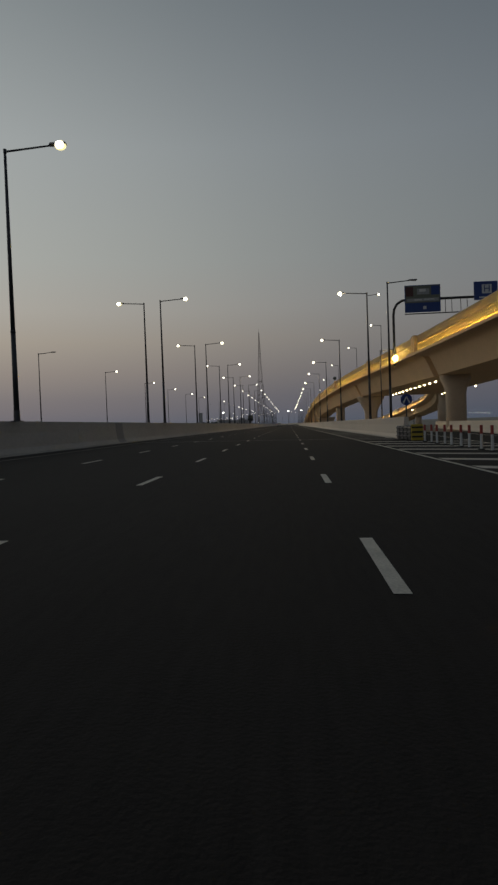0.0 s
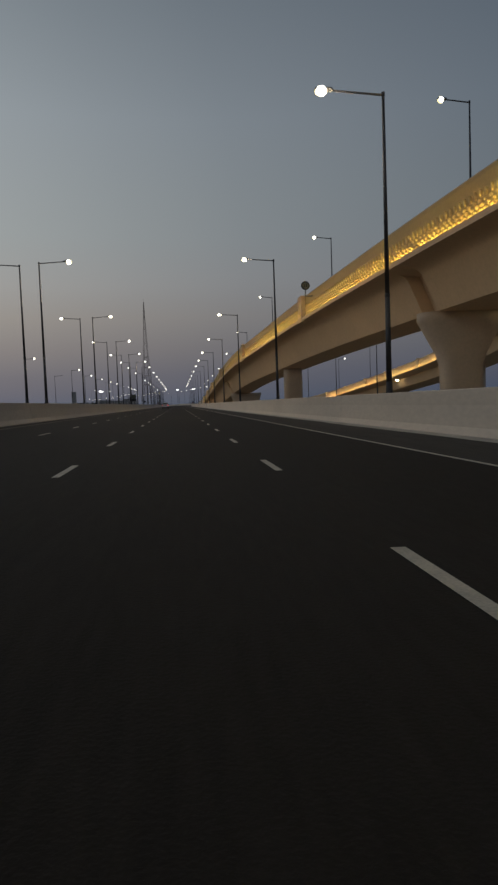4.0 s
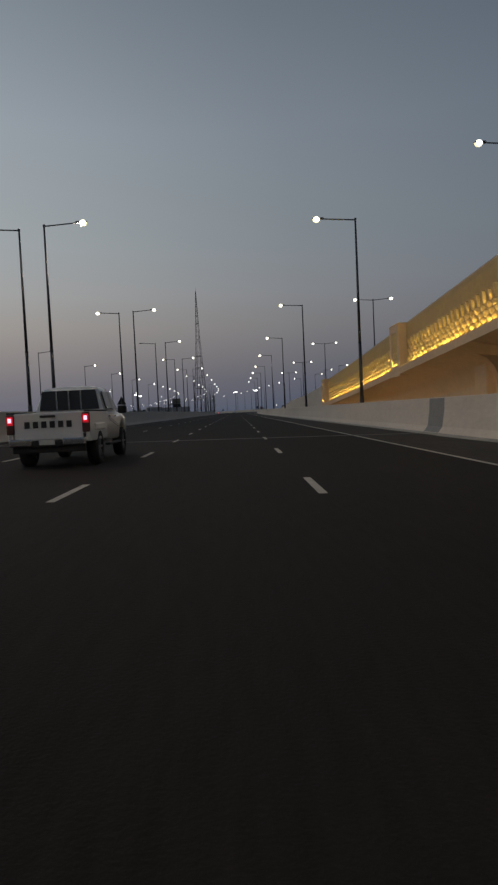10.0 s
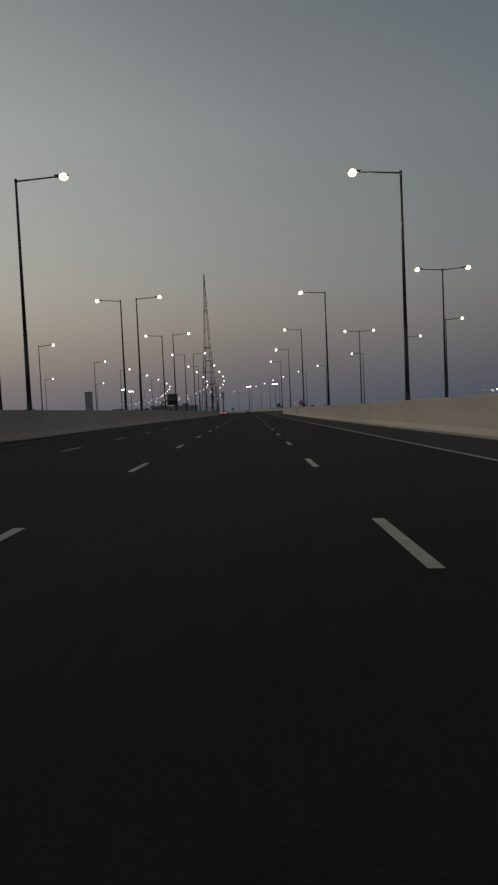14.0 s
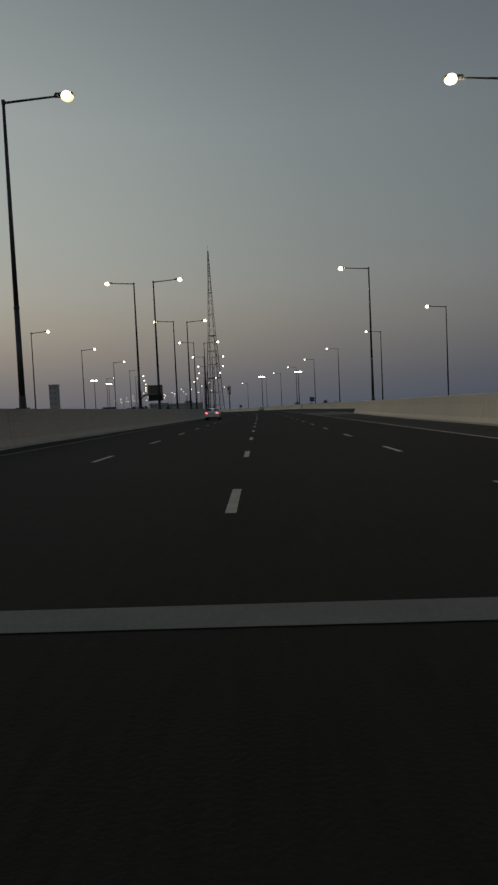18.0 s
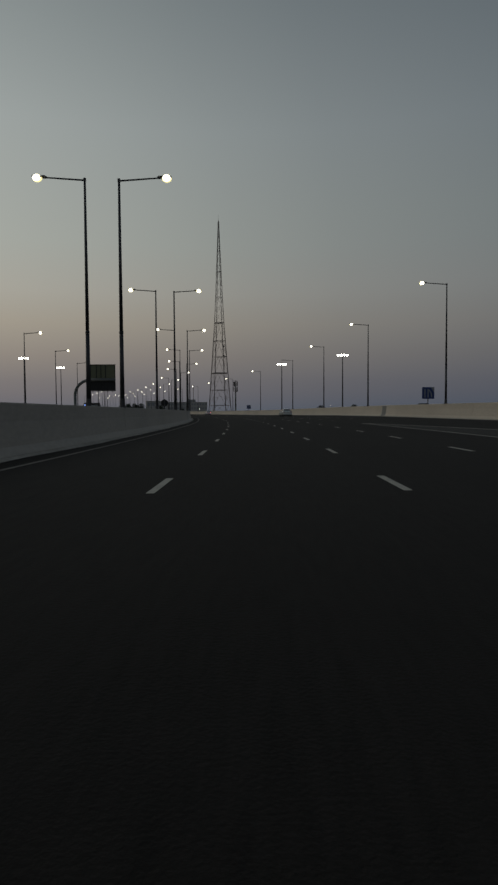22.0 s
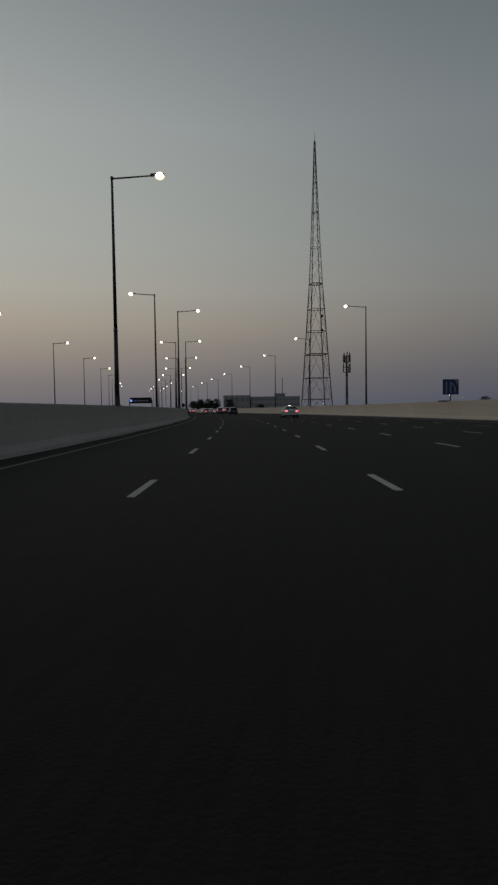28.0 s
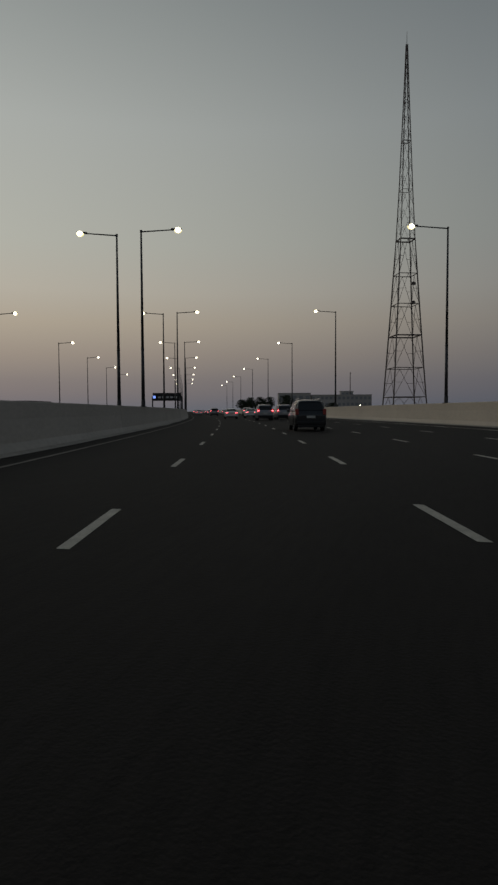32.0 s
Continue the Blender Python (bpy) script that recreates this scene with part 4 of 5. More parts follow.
for k in range(4):
    bm = bmesh.new()
    rings = []
    for i in range(len(LEV)):
        c, r = corner(i, k), (0.35 if i < 6 else 0.23)
        rings.append([bm.verts.new(c + Vector((r * math.cos(q * math.pi / 3), r * math.sin(q * math.pi / 3), 0))) for q in range(6)])
    for r0, r1 in zip(rings, rings[1:]):
        for q in range(6):
            bm.faces.new((r0[q], r0[(q + 1) % 6], r1[(q + 1) % 6], r1[q]))
    bm.faces.new(rings[0][::-1])
    bm.faces.new(rings[-1])
    part("leg", bm_mesh("leg", bm, M_TOWER), tower)
for i in range(len(LEV) - 1):
    bm = bmesh.new()
    for k in range(4):
        a0, a1, b0, b1 = corner(i, k), corner(i, k + 1), corner(i + 1, k), corner(i + 1, k + 1)
        r = 0.2 if i < 6 else 0.13
        tube(bm, b0, b1, r * (1.8 if i in (2, 5, 7) else 1.0), None, 5)
        n = 1 if i < 6 else 3
        for q in range(n):
            c0, c1 = a0.lerp(b0, q / n), a1.lerp(b1, q / n)
            d0, d1 = a0.lerp(b0, (q + 1) / n), a1.lerp(b1, (q + 1) / n)
            m = d0.lerp(d1, 0.5)
            tube(bm, c0, m, r * 0.55, None, 4)
            tube(bm, c1, m, r * 0.55, None, 4)
            h0, h1 = c0.lerp(d0, 0.5), c1.lerp(d1, 0.5)
            tube(bm, h0, c0.lerp(m, 0.5), r * 0.4, None, 4)
            tube(bm, h1, c1.lerp(m, 0.5), r * 0.4, None, 4)
    part("bracing", bm_mesh("bracing", bm, M_TOWER), tower)
bm = bmesh.new()
tube(bm, (0, 0, 176), (0, 0, 182), 0.16, 0.08, 6)
part("spire", bm_mesh("spire", bm, M_TOWER), tower)
for z in (54.0, 63.0):
    bm = bmesh.new()
    tube(bm, (2.5, -4.5, z), (2.5, -5.1, z), 0.9, 0.9, 14)
    tube(bm, (2.5, -2.0, z), (2.5, -4.5, z), 0.15, 0.15, 6)
    part("dish", bm_mesh("dish", bm, M_TOWER), tower)

# ---- telecom mast, flood light masts
mast = tagged(new("telecom_mast"), "slim telecom mast with a ring of panel antennas", "antenna mast")
mast.matrix_basis = Matrix.Translation((-26.4, 985, -1.6))
bm = bmesh.new()
for z0, z1, a, b in ((0, 7, 0.52, 0.46), (7, 14, 0.45, 0.39), (14, 20.8, 0.38, 0.3)):
    tube(bm, (0, 0, z0), (0, 0, z1), a, b, 14)
    tube(bm, (0, 0, z1 - 0.12), (0, 0, z1), b + 0.08, b + 0.08, 14)
part("pole", bm_mesh("pole", bm, M_GALV, True), mast, "grey tapered steel pole")
mr = random.Random(3)
for lv, cnt in ((14.5, 7), (17.9, 8)):
    bm = bmesh.new()
    for z in (lv + 0.5, lv + 2.3):
        ring = [(1.05 * math.cos(q * math.pi / 6), 1.05 * math.sin(q * math.pi / 6), z) for q in range(13)]
        pipe(bm, ring, 0.05, 5)
        for q in range(3):
            tube(bm, (0, 0, z), (1.05 * math.cos(q * 2.1), 1.05 * math.sin(q * 2.1), z), 0.05, 0.05, 5)
    part("antenna_ring", bm_mesh("antenna_ring", bm, M_TOWER), mast)
    for k in range(cnt):
        q, h = k * 2 * math.pi / cnt + mr.uniform(-0.2, 0.2), mr.choice((2.0, 2.6, 3.2))
        bm = bmesh.new()
        box(bm, 1.2, 0, lv + 0.5 + h / 2 + mr.uniform(-0.3, 0.3), 0.24, mr.choice((0.34, 0.46)), h, 0.04, pose(0, 0, 0, 0, 0, math.degrees(q)))
        part("panel_antenna", bm_mesh("panel_antenna", bm, M_TOWER), mast)


def flood_mast(z):
    top = tagged(new("flood_mast"), "tall mast with a cluster of lit flood lights", "flood light", "flood light masts")
    bm = bmesh.new()
    tube(bm, (0, 0, 0), (0, 0, z), 0.24, 0.12, 10)
    part("pole", bm_mesh("pole", bm, M_STEEL), top)
    bm = bmesh.new()
    tube(bm, (-1.3, 0, z), (1.3, 0, z), 0.07, 0.07, 6)
    tube(bm, (0, -0.8, z), (0, 0.8, z), 0.07, 0.07, 6)
    part("crossbar", bm_mesh("crossbar", bm, M_STEEL), top)
    bm = bmesh.new()
    tube(bm, (0, 0.05, z + 0.14), (0, 0.05, z + 0.42), 0.3, 0.42, 12)
    tube(bm, (0, 0.05, z + 0.42), (0, 0.05, z + 0.56), 0.42, 0.3, 12)
    part("crown", bm_mesh("crown", bm, M_LAMPBODY), top, "dark winch head over the lights")
    for dx, dy in ((-1.3, 0), (-0.45, -0.5), (0.45, -0.5), (1.3, 0)):
        bm = bmesh.new()
        box(bm, dx, dy + 0.1, z + 0.12, 0.6, 0.3, 0.3, 0.04)
        fl = part("floodlight", bm_mesh("floodlight", bm, M_LAMPBODY), top)
        bm = bmesh.new()
        bmesh.ops.create_uvsphere(bm, u_segments=10, v_segments=6, radius=0.36)
        bmesh.ops.scale(bm, vec=(1, 0.5, 0.8), verts=bm.verts)
        bmesh.ops.translate(bm, vec=(dx, dy - 0.14, z - 0.02), verts=bm.verts)
        part("lens", bm_mesh("lens", bm, M_FLOOD, True), fl, "glowing white glass")
    return top


fm = flood_mast(19.0)
fm.matrix_basis = Matrix.Translation((15.4, 788.5, -1.6))
for x, y, s in ((-1.5, 828.6, 1.025), (-84.0, 803.0, 1.063), (-88.8, 853.0, 1.09)):
    copy_thing(fm, Matrix.Translation((x, y, -1.6)) @ Matrix.Diagonal((1, 1, s, 1)))

# ---- signs
def text_bars(parent, bars, y, mat):
    for x, z, w, h in bars:
        bm = bmesh.new()
        box(bm, x, y, z, w, 0.02, h)
        part("legend_bar", bm_mesh("legend_bar", bm, mat), parent)


gantry = tagged(new("sign_gantry"), "dark cantilever sign gantry with blue direction panels", "road sign")
gantry.matrix_basis = Matrix.Translation((16.5, 103.0, -0.42))
bm = bmesh.new()
pipe(bm, [(0, 0, 10.2), (0, 0, 18.2), (0.15, 0, 19.2), (0.6, 0, 20.0), (1.4, 0, 20.5), (2.4, 0, 20.6), (17, 0, 20.6)], 0.2, 10)
pipe(bm, [(1.8, -0.15, 18.3), (13, -0.15, 18.3)], 0.09, 6)
part("frame", bm_mesh("frame", bm, M_SIGN_DARK), gantry)
for x in (8.2, 9.2, 10.6, 11.6):
    bm = bmesh.new()
    tube(bm, (x, -0.12, 18.3), (x, -0.05, 20.6), 0.05, 0.05, 6)
    part("strut", bm_mesh("strut", bm, M_SIGN_DARK), gantry)
for x0, x1, z0, z1 in ((1.8, 7.4, 18.5, 22.8), (12.6, 16.3, 20.0, 22.9)):
    bm = bmesh.new()
    box(bm, (x0 + x1) / 2, -0.3, (z0 + z1) / 2, x1 - x0, 0.1, z1 - z0, 0.02)
    pn = part("sign_panel", bm_mesh("sign_panel", bm, M_SIGN_BLUE), gantry, "blue sign panel")
text = bpy.data.curves.new("letter", "FONT")
text.body, text.size, text.extrude, text.align_x, text.align_y = "H", 1.5, 0.01, "CENTER", "CENTER"
text.materials.append(M_SIGN_BLUE)
bm = bmesh.new()
box(bm, 14.6, -0.365, 21.7, 1.5, 0.02, 1.4)
part("symbol_plate", bm_mesh("symbol_plate", bm, M_SIGN_WHITE), gantry)
lt = new("letter", text)
lt.parent = gantry
lt.matrix_basis = pose(14.6, -0.39, 21.7, 90, 0, 0)
text_bars(gantry, [(14.0, 20.4, 1.2, 0.22), (15.3, 20.4, 0.8, 0.22), (4.9, 19.2, 0.5, 0.5)], -0.365, M_SIGN_WHITE)
bm = bmesh.new()
box(bm, 4.6, -0.362, 21.35, 5.4, 0.02, 2.7)
part("map_plate", bm_mesh("map_plate", bm, M_SIGN_BACK), gantry, "grey picture area of the sign")
text_bars(gantry, [(4.7, 21.75, 1.9, 0.9), (4.6, 20.45, 5.0, 0.5)], -0.385, M_SIGN_GREY)
text_bars(gantry, [(2.55, 21.8, 1.2, 1.5)], -0.383, M_SIGN_RED)
text_bars(gantry, [(6.6, 21.9, 1.3, 1.4)], -0.383, M_SIGN_BLUE)
text_bars(gantry, [(4.6, 21.95, 1.0, 0.45), (3.9, 20.45, 1.2, 0.16), (5.6, 20.5, 1.6, 0.16)], -0.40, M_SIGN_WHITE)
bm = bmesh.new()
box(bm, 0.2, -0.45, 11.3, 0.5, 0.4, 0.4, 0.04)
sp = part("spot_housing", bm_mesh("spot_housing", bm, M_LAMPBODY), gantry)
bm = bmesh.new()
bmesh.ops.create_uvsphere(bm, u_segments=14, v_segments=8, radius=0.42)
bmesh.ops.translate(bm, vec=(0.0, -0.8, 11.3), verts=bm.verts)
part("lens", bm_mesh("lens", bm, M_LENS_W, True), sp, "glaring yellow spot lamp")
bm = bmesh.new()
tube(bm, (0, 0, 11.3), (0.2, -0.3, 11.3), 0.06, 0.06, 6)
part("bracket", bm_mesh("bracket", bm, M_SIGN_DARK), gantry)

spot = bpy.data.lights.new("spot_light", "POINT")
spot.energy, spot.color, spot.shadow_soft_size = 420.0, (1.0, 0.80, 0.26), 0.3
new("spot_light", spot).location = (15.7, 101.6, 10.9)

cant = tagged(new("cantilever_sign"), "rear of a large cantilever road sign with ribbed panels", "road sign")
cant.matrix_basis = Matrix.Translation((-49.8, 757.0, -0.7)) @ pose(0, 0, 0, 0, 0, 6)
bm = bmesh.new()
pipe(bm, [(-3.6, 0, -0.9), (-3.6, 0, 6.3), (-3.45, 0, 7.2), (-3.05, 0, 8.1), (-2.4, 0, 8.9), (-1.5, 0, 9.5), (-0.6, 0, 9.8), (0.4, 0, 9.9), (6.2, 0, 9.9)], 0.36, 14)
part("frame", bm_mesh("frame", bm, M_GALV, True), cant, "thick grey steel arm")
for z0, z1, m in ((10.2, 13.6, M_SIGN_LIT), (7.3, 9.6, M_SIGN_DARK)):
    bm = bmesh.new()
    box(bm, 3.1, 0.5, (z0 + z1) / 2, 6.1, 0.1, z1 - z0)
    part("sign_panel", bm_mesh("sign_panel", bm, m), cant)
for x in (0.12, 1.55, 2.65, 3.75, 6.08):
    bm = bmesh.new()
    box(bm, x, 0.4, 10.45, 0.16, 0.14, 6.3)
    part("rib", bm_mesh("rib", bm, M_SIGN_DARK), cant)
for z in (13.62, 7.26):
    bm = bmesh.new()
    box(bm, 3.1, 0.42, z, 6.3, 0.2, 0.14)
    part("edge_rail", bm_mesh("edge_rail", bm, M_SIGN_DARK), cant)
for k in range(5):
    bm = bmesh.new()
    box(bm, 0.7 + 1.2 * k, 0.2, 7.0, 0.34, 0.5, 0.22, 0.04)
    tube(bm, (0.7 + 1.2 * k, 0.3, 7.05), (0.7 + 1.2 * k, 0.42, 7.25), 0.04, 0.04, 6)
    part("sign_lamp", bm_mesh("sign_lamp", bm, M_LAMPBODY), cant)

# lane sign carried by a cranked bracket on the ramp wall
lane_sign = tagged(new("lane_sign"), "square blue lane sign on a cranked bracket over the wall", "road sign", "blue lane signs")
lane_sign.matrix_basis = Matrix.Translation((-13.05, 821.8, 1.56)) @ pose(0, 0, 0, 0, 0, 13)
bm = bmesh.new()
box(bm, 0, 0, 1.26, 1.38, 0.06, 1.3, 0.02)
lane_panel = part("sign_panel", bm_mesh("sign_panel", bm, M_SIGN_BLUE), lane_sign)
for x, z, w, h, lean in ((-0.38, 1.22, 0.13, 0.95, 0), (-0.02, 1.22, 0.13, 0.95, 0), (0.36, 1.02, 0.13, 0.5, 0), (0.2, 1.42, 0.12, 0.52, -34)):
    bm = bmesh.new()
    box(bm, 0, 0, 0, w, 0.012, h, 0)
    bm.transform(Matrix.Translation((x, -0.037, z)) @ pose(0, 0, 0, 0, lean, 0))
    part("lane_mark", bm_mesh("lane_mark", bm, M_SIGN_GREY), lane_panel, "pale lane mark")
bm = bmesh.new()
bv = [bm.verts.new(q) for q in ((0.3, -0.034, 1.88), (0.66, -0.034, 1.88), (0.66, -0.034, 1.3))]
bm.faces.new(bv)
part("corner_patch", bm_mesh("corner_patch", bm, M_SIGN_GREY), lane_panel, "pale grey corner")
bm = bmesh.new()
tube(bm, (0, 0.08, 0.05), (0, 0.08, 1.8), 0.055, 0.055, 8)
tube(bm, (-1.05, 0.08, 0.06), (0.05, 0.08, 0.06), 0.06, 0.06, 8)
part("bracket", bm_mesh("bracket", bm, M_LAMPBODY), lane_sign, "dark cranked bracket")
copy_thing(lane_sign, Matrix.Translation((11.9, 674.4, 1.86)) @ pose(0, 0, 0, 0, 0, 4))

keep = tagged(new("keep_sign"), "round blue sign with white arrows above the wall's end", "road sign")
keep.matrix_basis = Matrix.Translation(at(7.25, 43.5, -0.32))
bm = bmesh.new()
tube(bm, (0, 0, 1.4), (0, 0, 3.4), 0.04, 0.04, 8)
part("post", bm_mesh("post", bm, M_STEEL), keep)
bm = bmesh.new()
tube(bm, (0, -0.05, 2.95), (0, -0.08, 2.95), 0.39, 0.39, 24)
part("disc", bm_mesh("disc", bm, M_SIGN_BLUE), keep)
bm = bmesh.new()
for s in (-1, 1):
    tube(bm, (0, -0.09, 3.15), (s * 0.2, -0.09, 2.7), 0.04, 0.04, 4)
    tube(bm, (s * 0.2, -0.09, 2.7), (s * 0.2, -0.09, 2.88), 0.035, 0.035, 4)
part("arrows", bm_mesh("arrows", bm, M_SIGN_WHITE), keep, "white arrows")

tri = tagged(new("warning_sign"), "dark rear of a triangular warning sign on the median", "road sign")
tri.matrix_basis = Matrix.Translation(at(-13.9, 344.0, 0.0))
bm = bmesh.new()
tube(bm, (0, 0, 0), (0, 0, 3.2), 0.045, 0.045, 8)
part("post", bm_mesh("post", bm, M_STEEL), tri)
bm = bmesh.new()
tube(bm, (0, 0.06, 2.6), (0, 0.10, 2.6), 0.6, 0.6, 3)
bmesh.ops.rotate(bm, cent=(0, 0.08, 2.6), matrix=Matrix.Rotation(radians(90), 3, "Y"), verts=bm.verts)
part("plate", bm_mesh("plate", bm, M_SIGN_DARK), tri)

# warning sign facing the traffic, carried by a cranked bracket on the right wall
merge_sign = tagged(new("merge_sign"), "red-bordered triangular warning sign on a cranked bracket", "road sign", "merging warning signs")
merge_sign.matrix_basis = Matrix.Translation(at(6.9, 483.8, 1.45))
bm = bmesh.new()
tube(bm, (0, 0.07, 0.04), (0, 0.07, 1.0), 0.04, 0.04, 8)
tube(bm, (-0.7, 0.07, 0.04), (0.42, 0.07, 0.04), 0.045, 0.045, 8)
part("bracket", bm_mesh("bracket", bm, M_LAMPBODY), merge_sign, "dark cranked bracket")


def triangle_plate(half, foot, top_z, y0, y1):
    vs = [(x, y, z) for y in (y0, y1) for x, z in ((-half, foot), (half, foot), (0.0, top_z))]
    return vs, [(0, 1, 2), (5, 4, 3), (0, 3, 4, 1), (1, 4, 5, 2), (2, 5, 3, 0)]


v, f = triangle_plate(0.47, 0.40, 1.21, 0.0, 0.03)
red_plate = part("plate", mesh_of("plate", v, f, M_RED), merge_sign, "red border of the plate")
v, f = triangle_plate(0.31, 0.49, 1.03, -0.012, -0.001)
part("face", mesh_of("face", v, f, M_SIGN_GREY), red_plate, "pale face of the sign")
bm = bmesh.new()
box(bm, -0.03, -0.018, 0.70, 0.09, 0.008, 0.36)
box(bm, 0.08, -0.018, 0.60, 0.13, 0.008, 0.12)
part("mark", bm_mesh("mark", bm, M_SIGN_DARK), red_plate, "dark merging-lane mark")
# its partner on the median wall stands on a longer post
twin_sign = copy_thing(merge_sign, Matrix.Translation(at(-13.1, 486.0, 1.86)))
bm = bmesh.new()
tube(bm, (0, 0.07, -0.36), (0, 0.07, 0.06), 0.045, 0.045, 8)
part("post_foot", bm_mesh("post_foot", bm, M_LAMPBODY), twin_sign)

rd = tagged(new("round_sign"), "dark rear of a round traffic sign on the median", "road sign")
rd.matrix_basis = Matrix.Translation(at(-13.25, 661.5, 0.0)) @ pose(0, 0, 0, 0, 0, turn_of(661.5))
bm = bmesh.new()
tube(bm, (0, 0, 0), (0, 0, 2.5), 0.04, 0.04, 8)
part("post", bm_mesh("post", bm, M_STEEL), rd)
bm = bmesh.new()
tube(bm, (0, 0.05, 2.15), (0, 0.08, 2.15), 0.33, 0.33, 24)
tube(bm, (0, 0.02, 2.15), (0, 0.05, 2.15), 0.30, 0.33, 24)
part("disc", bm_mesh("disc", bm, M_SIGN_DARK), rd)

copy_thing(rd, Matrix.Translation(at(-13.35, 877.0, 0.0)) @ pose(0, 0, 0, 0, 0, turn_of(877.0)))

# ---- crash cushion and flexible posts at the wall's end
cushion = tagged(new("crash_cushion"), "yellow and black striped crash cushion before the wall's end", "crash cushion")
cushion.matrix_basis = Matrix.Translation(at(6.75, 37.6, 0))
for k in range(4):
    bm = bmesh.new()
    box(bm, 0, 0.6 + k * 1.1, 0.46, 0.7 + 0.06 * k, 1.0, 0.85, 0.04)
    part("bay", bm_mesh("bay", bm, M_STEEL), cushion)
    for z in (0.25, 0.5, 0.75):
        bm = bmesh.new()
        box(bm, 0, 0.6 + k * 1.1, z, 0.8 + 0.06 * k, 1.04, 0.1, 0.03)
        part("rail", bm_mesh("rail", bm, M_STEEL), cushion)
bm = bmesh.new()
box(bm, 0, 0.02, 0.5, 0.7, 0.12, 0.95, 0.04)
nose = part("nose", bm_mesh("nose", bm, M_YELLOW), cushion)
for k in range(3):
    bm = bmesh.new()
    box(bm, 0, -0.05, 0.25 + 0.27 * k, 0.62, 0.02, 0.1, 0)
    part("stripe", bm_mesh("stripe", bm, M_TRIM), nose)
bm = bmesh.new()
tube(bm, (0, 0, 0), (0, 0, 0.82), 0.055, 0.05, 10)
POST = bm_mesh("post", bm, M_SIGN_WHITE)
bm = bmesh.new()
tube(bm, (0, 0, 0.62), (0, 0, 0.95), 0.06, 0.058, 10)
BAND = bm_mesh("band", bm, M_RED)
bm = bmesh.new()
tube(bm, (0, 0, 0), (0, 0, 0.05), 0.14, 0.12, 10)
FOOT = bm_mesh("foot", bm, M_TRIM)
for k in range(16):
    y = 35.5 - k * 1.55
    b = tagged(new("delineator_post"), "white flexible marker post with a red band", "marker post", "marker posts at the gore")
    b.matrix_basis = Matrix.Translation(at(6.75 - 0.03 * k + 0.05 * (k % 2), y, 0.0))
    part("post", POST, b)
    part("band", BAND, b, "red reflective band")
    part("foot", FOOT, b)

# ---- vehicles
def wheel_meshes(r, w):
    bm = bmesh.new()
    n = 20
    prof = [(r * 0.62, -w / 2), (r * 0.93, -w / 2), (r, -w * 0.33), (r, w * 0.33), (r * 0.93, w / 2), (r * 0.62, w / 2)]
    rings = [[bm.verts.new((b, a * math.cos(2 * math.pi * i / n), a * math.sin(2 * math.pi * i / n))) for a, b in prof] for i in range(n)]
    for i in range(n):
        for j in range(len(prof)):
            p, q = rings[i], rings[(i + 1) % n]
            bm.faces.new((p[j], p[(j + 1) % len(prof)], q[(j + 1) % len(prof)], q[j]))
    tyre = bm_mesh("tyre", bm, M_TYRE, True)
    bm = bmesh.new()
    tube(bm, (-w * 0.36, 0, 0), (w * 0.36, 0, 0), r * 0.2, r * 0.2, 10)
    for i in range(6):
        q = i * math.pi / 3
        for s in (-1, 1):
            tube(bm, (s * w * 0.34, 0, 0), (s * w * 0.40, r * 0.6 * math.cos(q), r * 0.6 * math.sin(q)), r * 0.09, r * 0.07, 5)
    tube(bm, (-w * 0.12, 0, 0), (w * 0.12, 0, 0), r * 0.63, r * 0.63, 20)
    rim = bm_mesh("rim", bm, M_RIM)
    return tyre, rim


CAR_TYRE, CAR_RIM = wheel_meshes(0.325, 0.22)
TRUCK_TYRE, TRUCK_RIM = wheel_meshes(0.385, 0.26)


def add_wheels(top, track, axles, r, tyre, rim):
    for y in axles:
        for s in (-1, 1):
            w = part("wheel", tyre, top, "", Matrix.Translation((s * track / 2, y, r)))
            part("rim", rim, w)


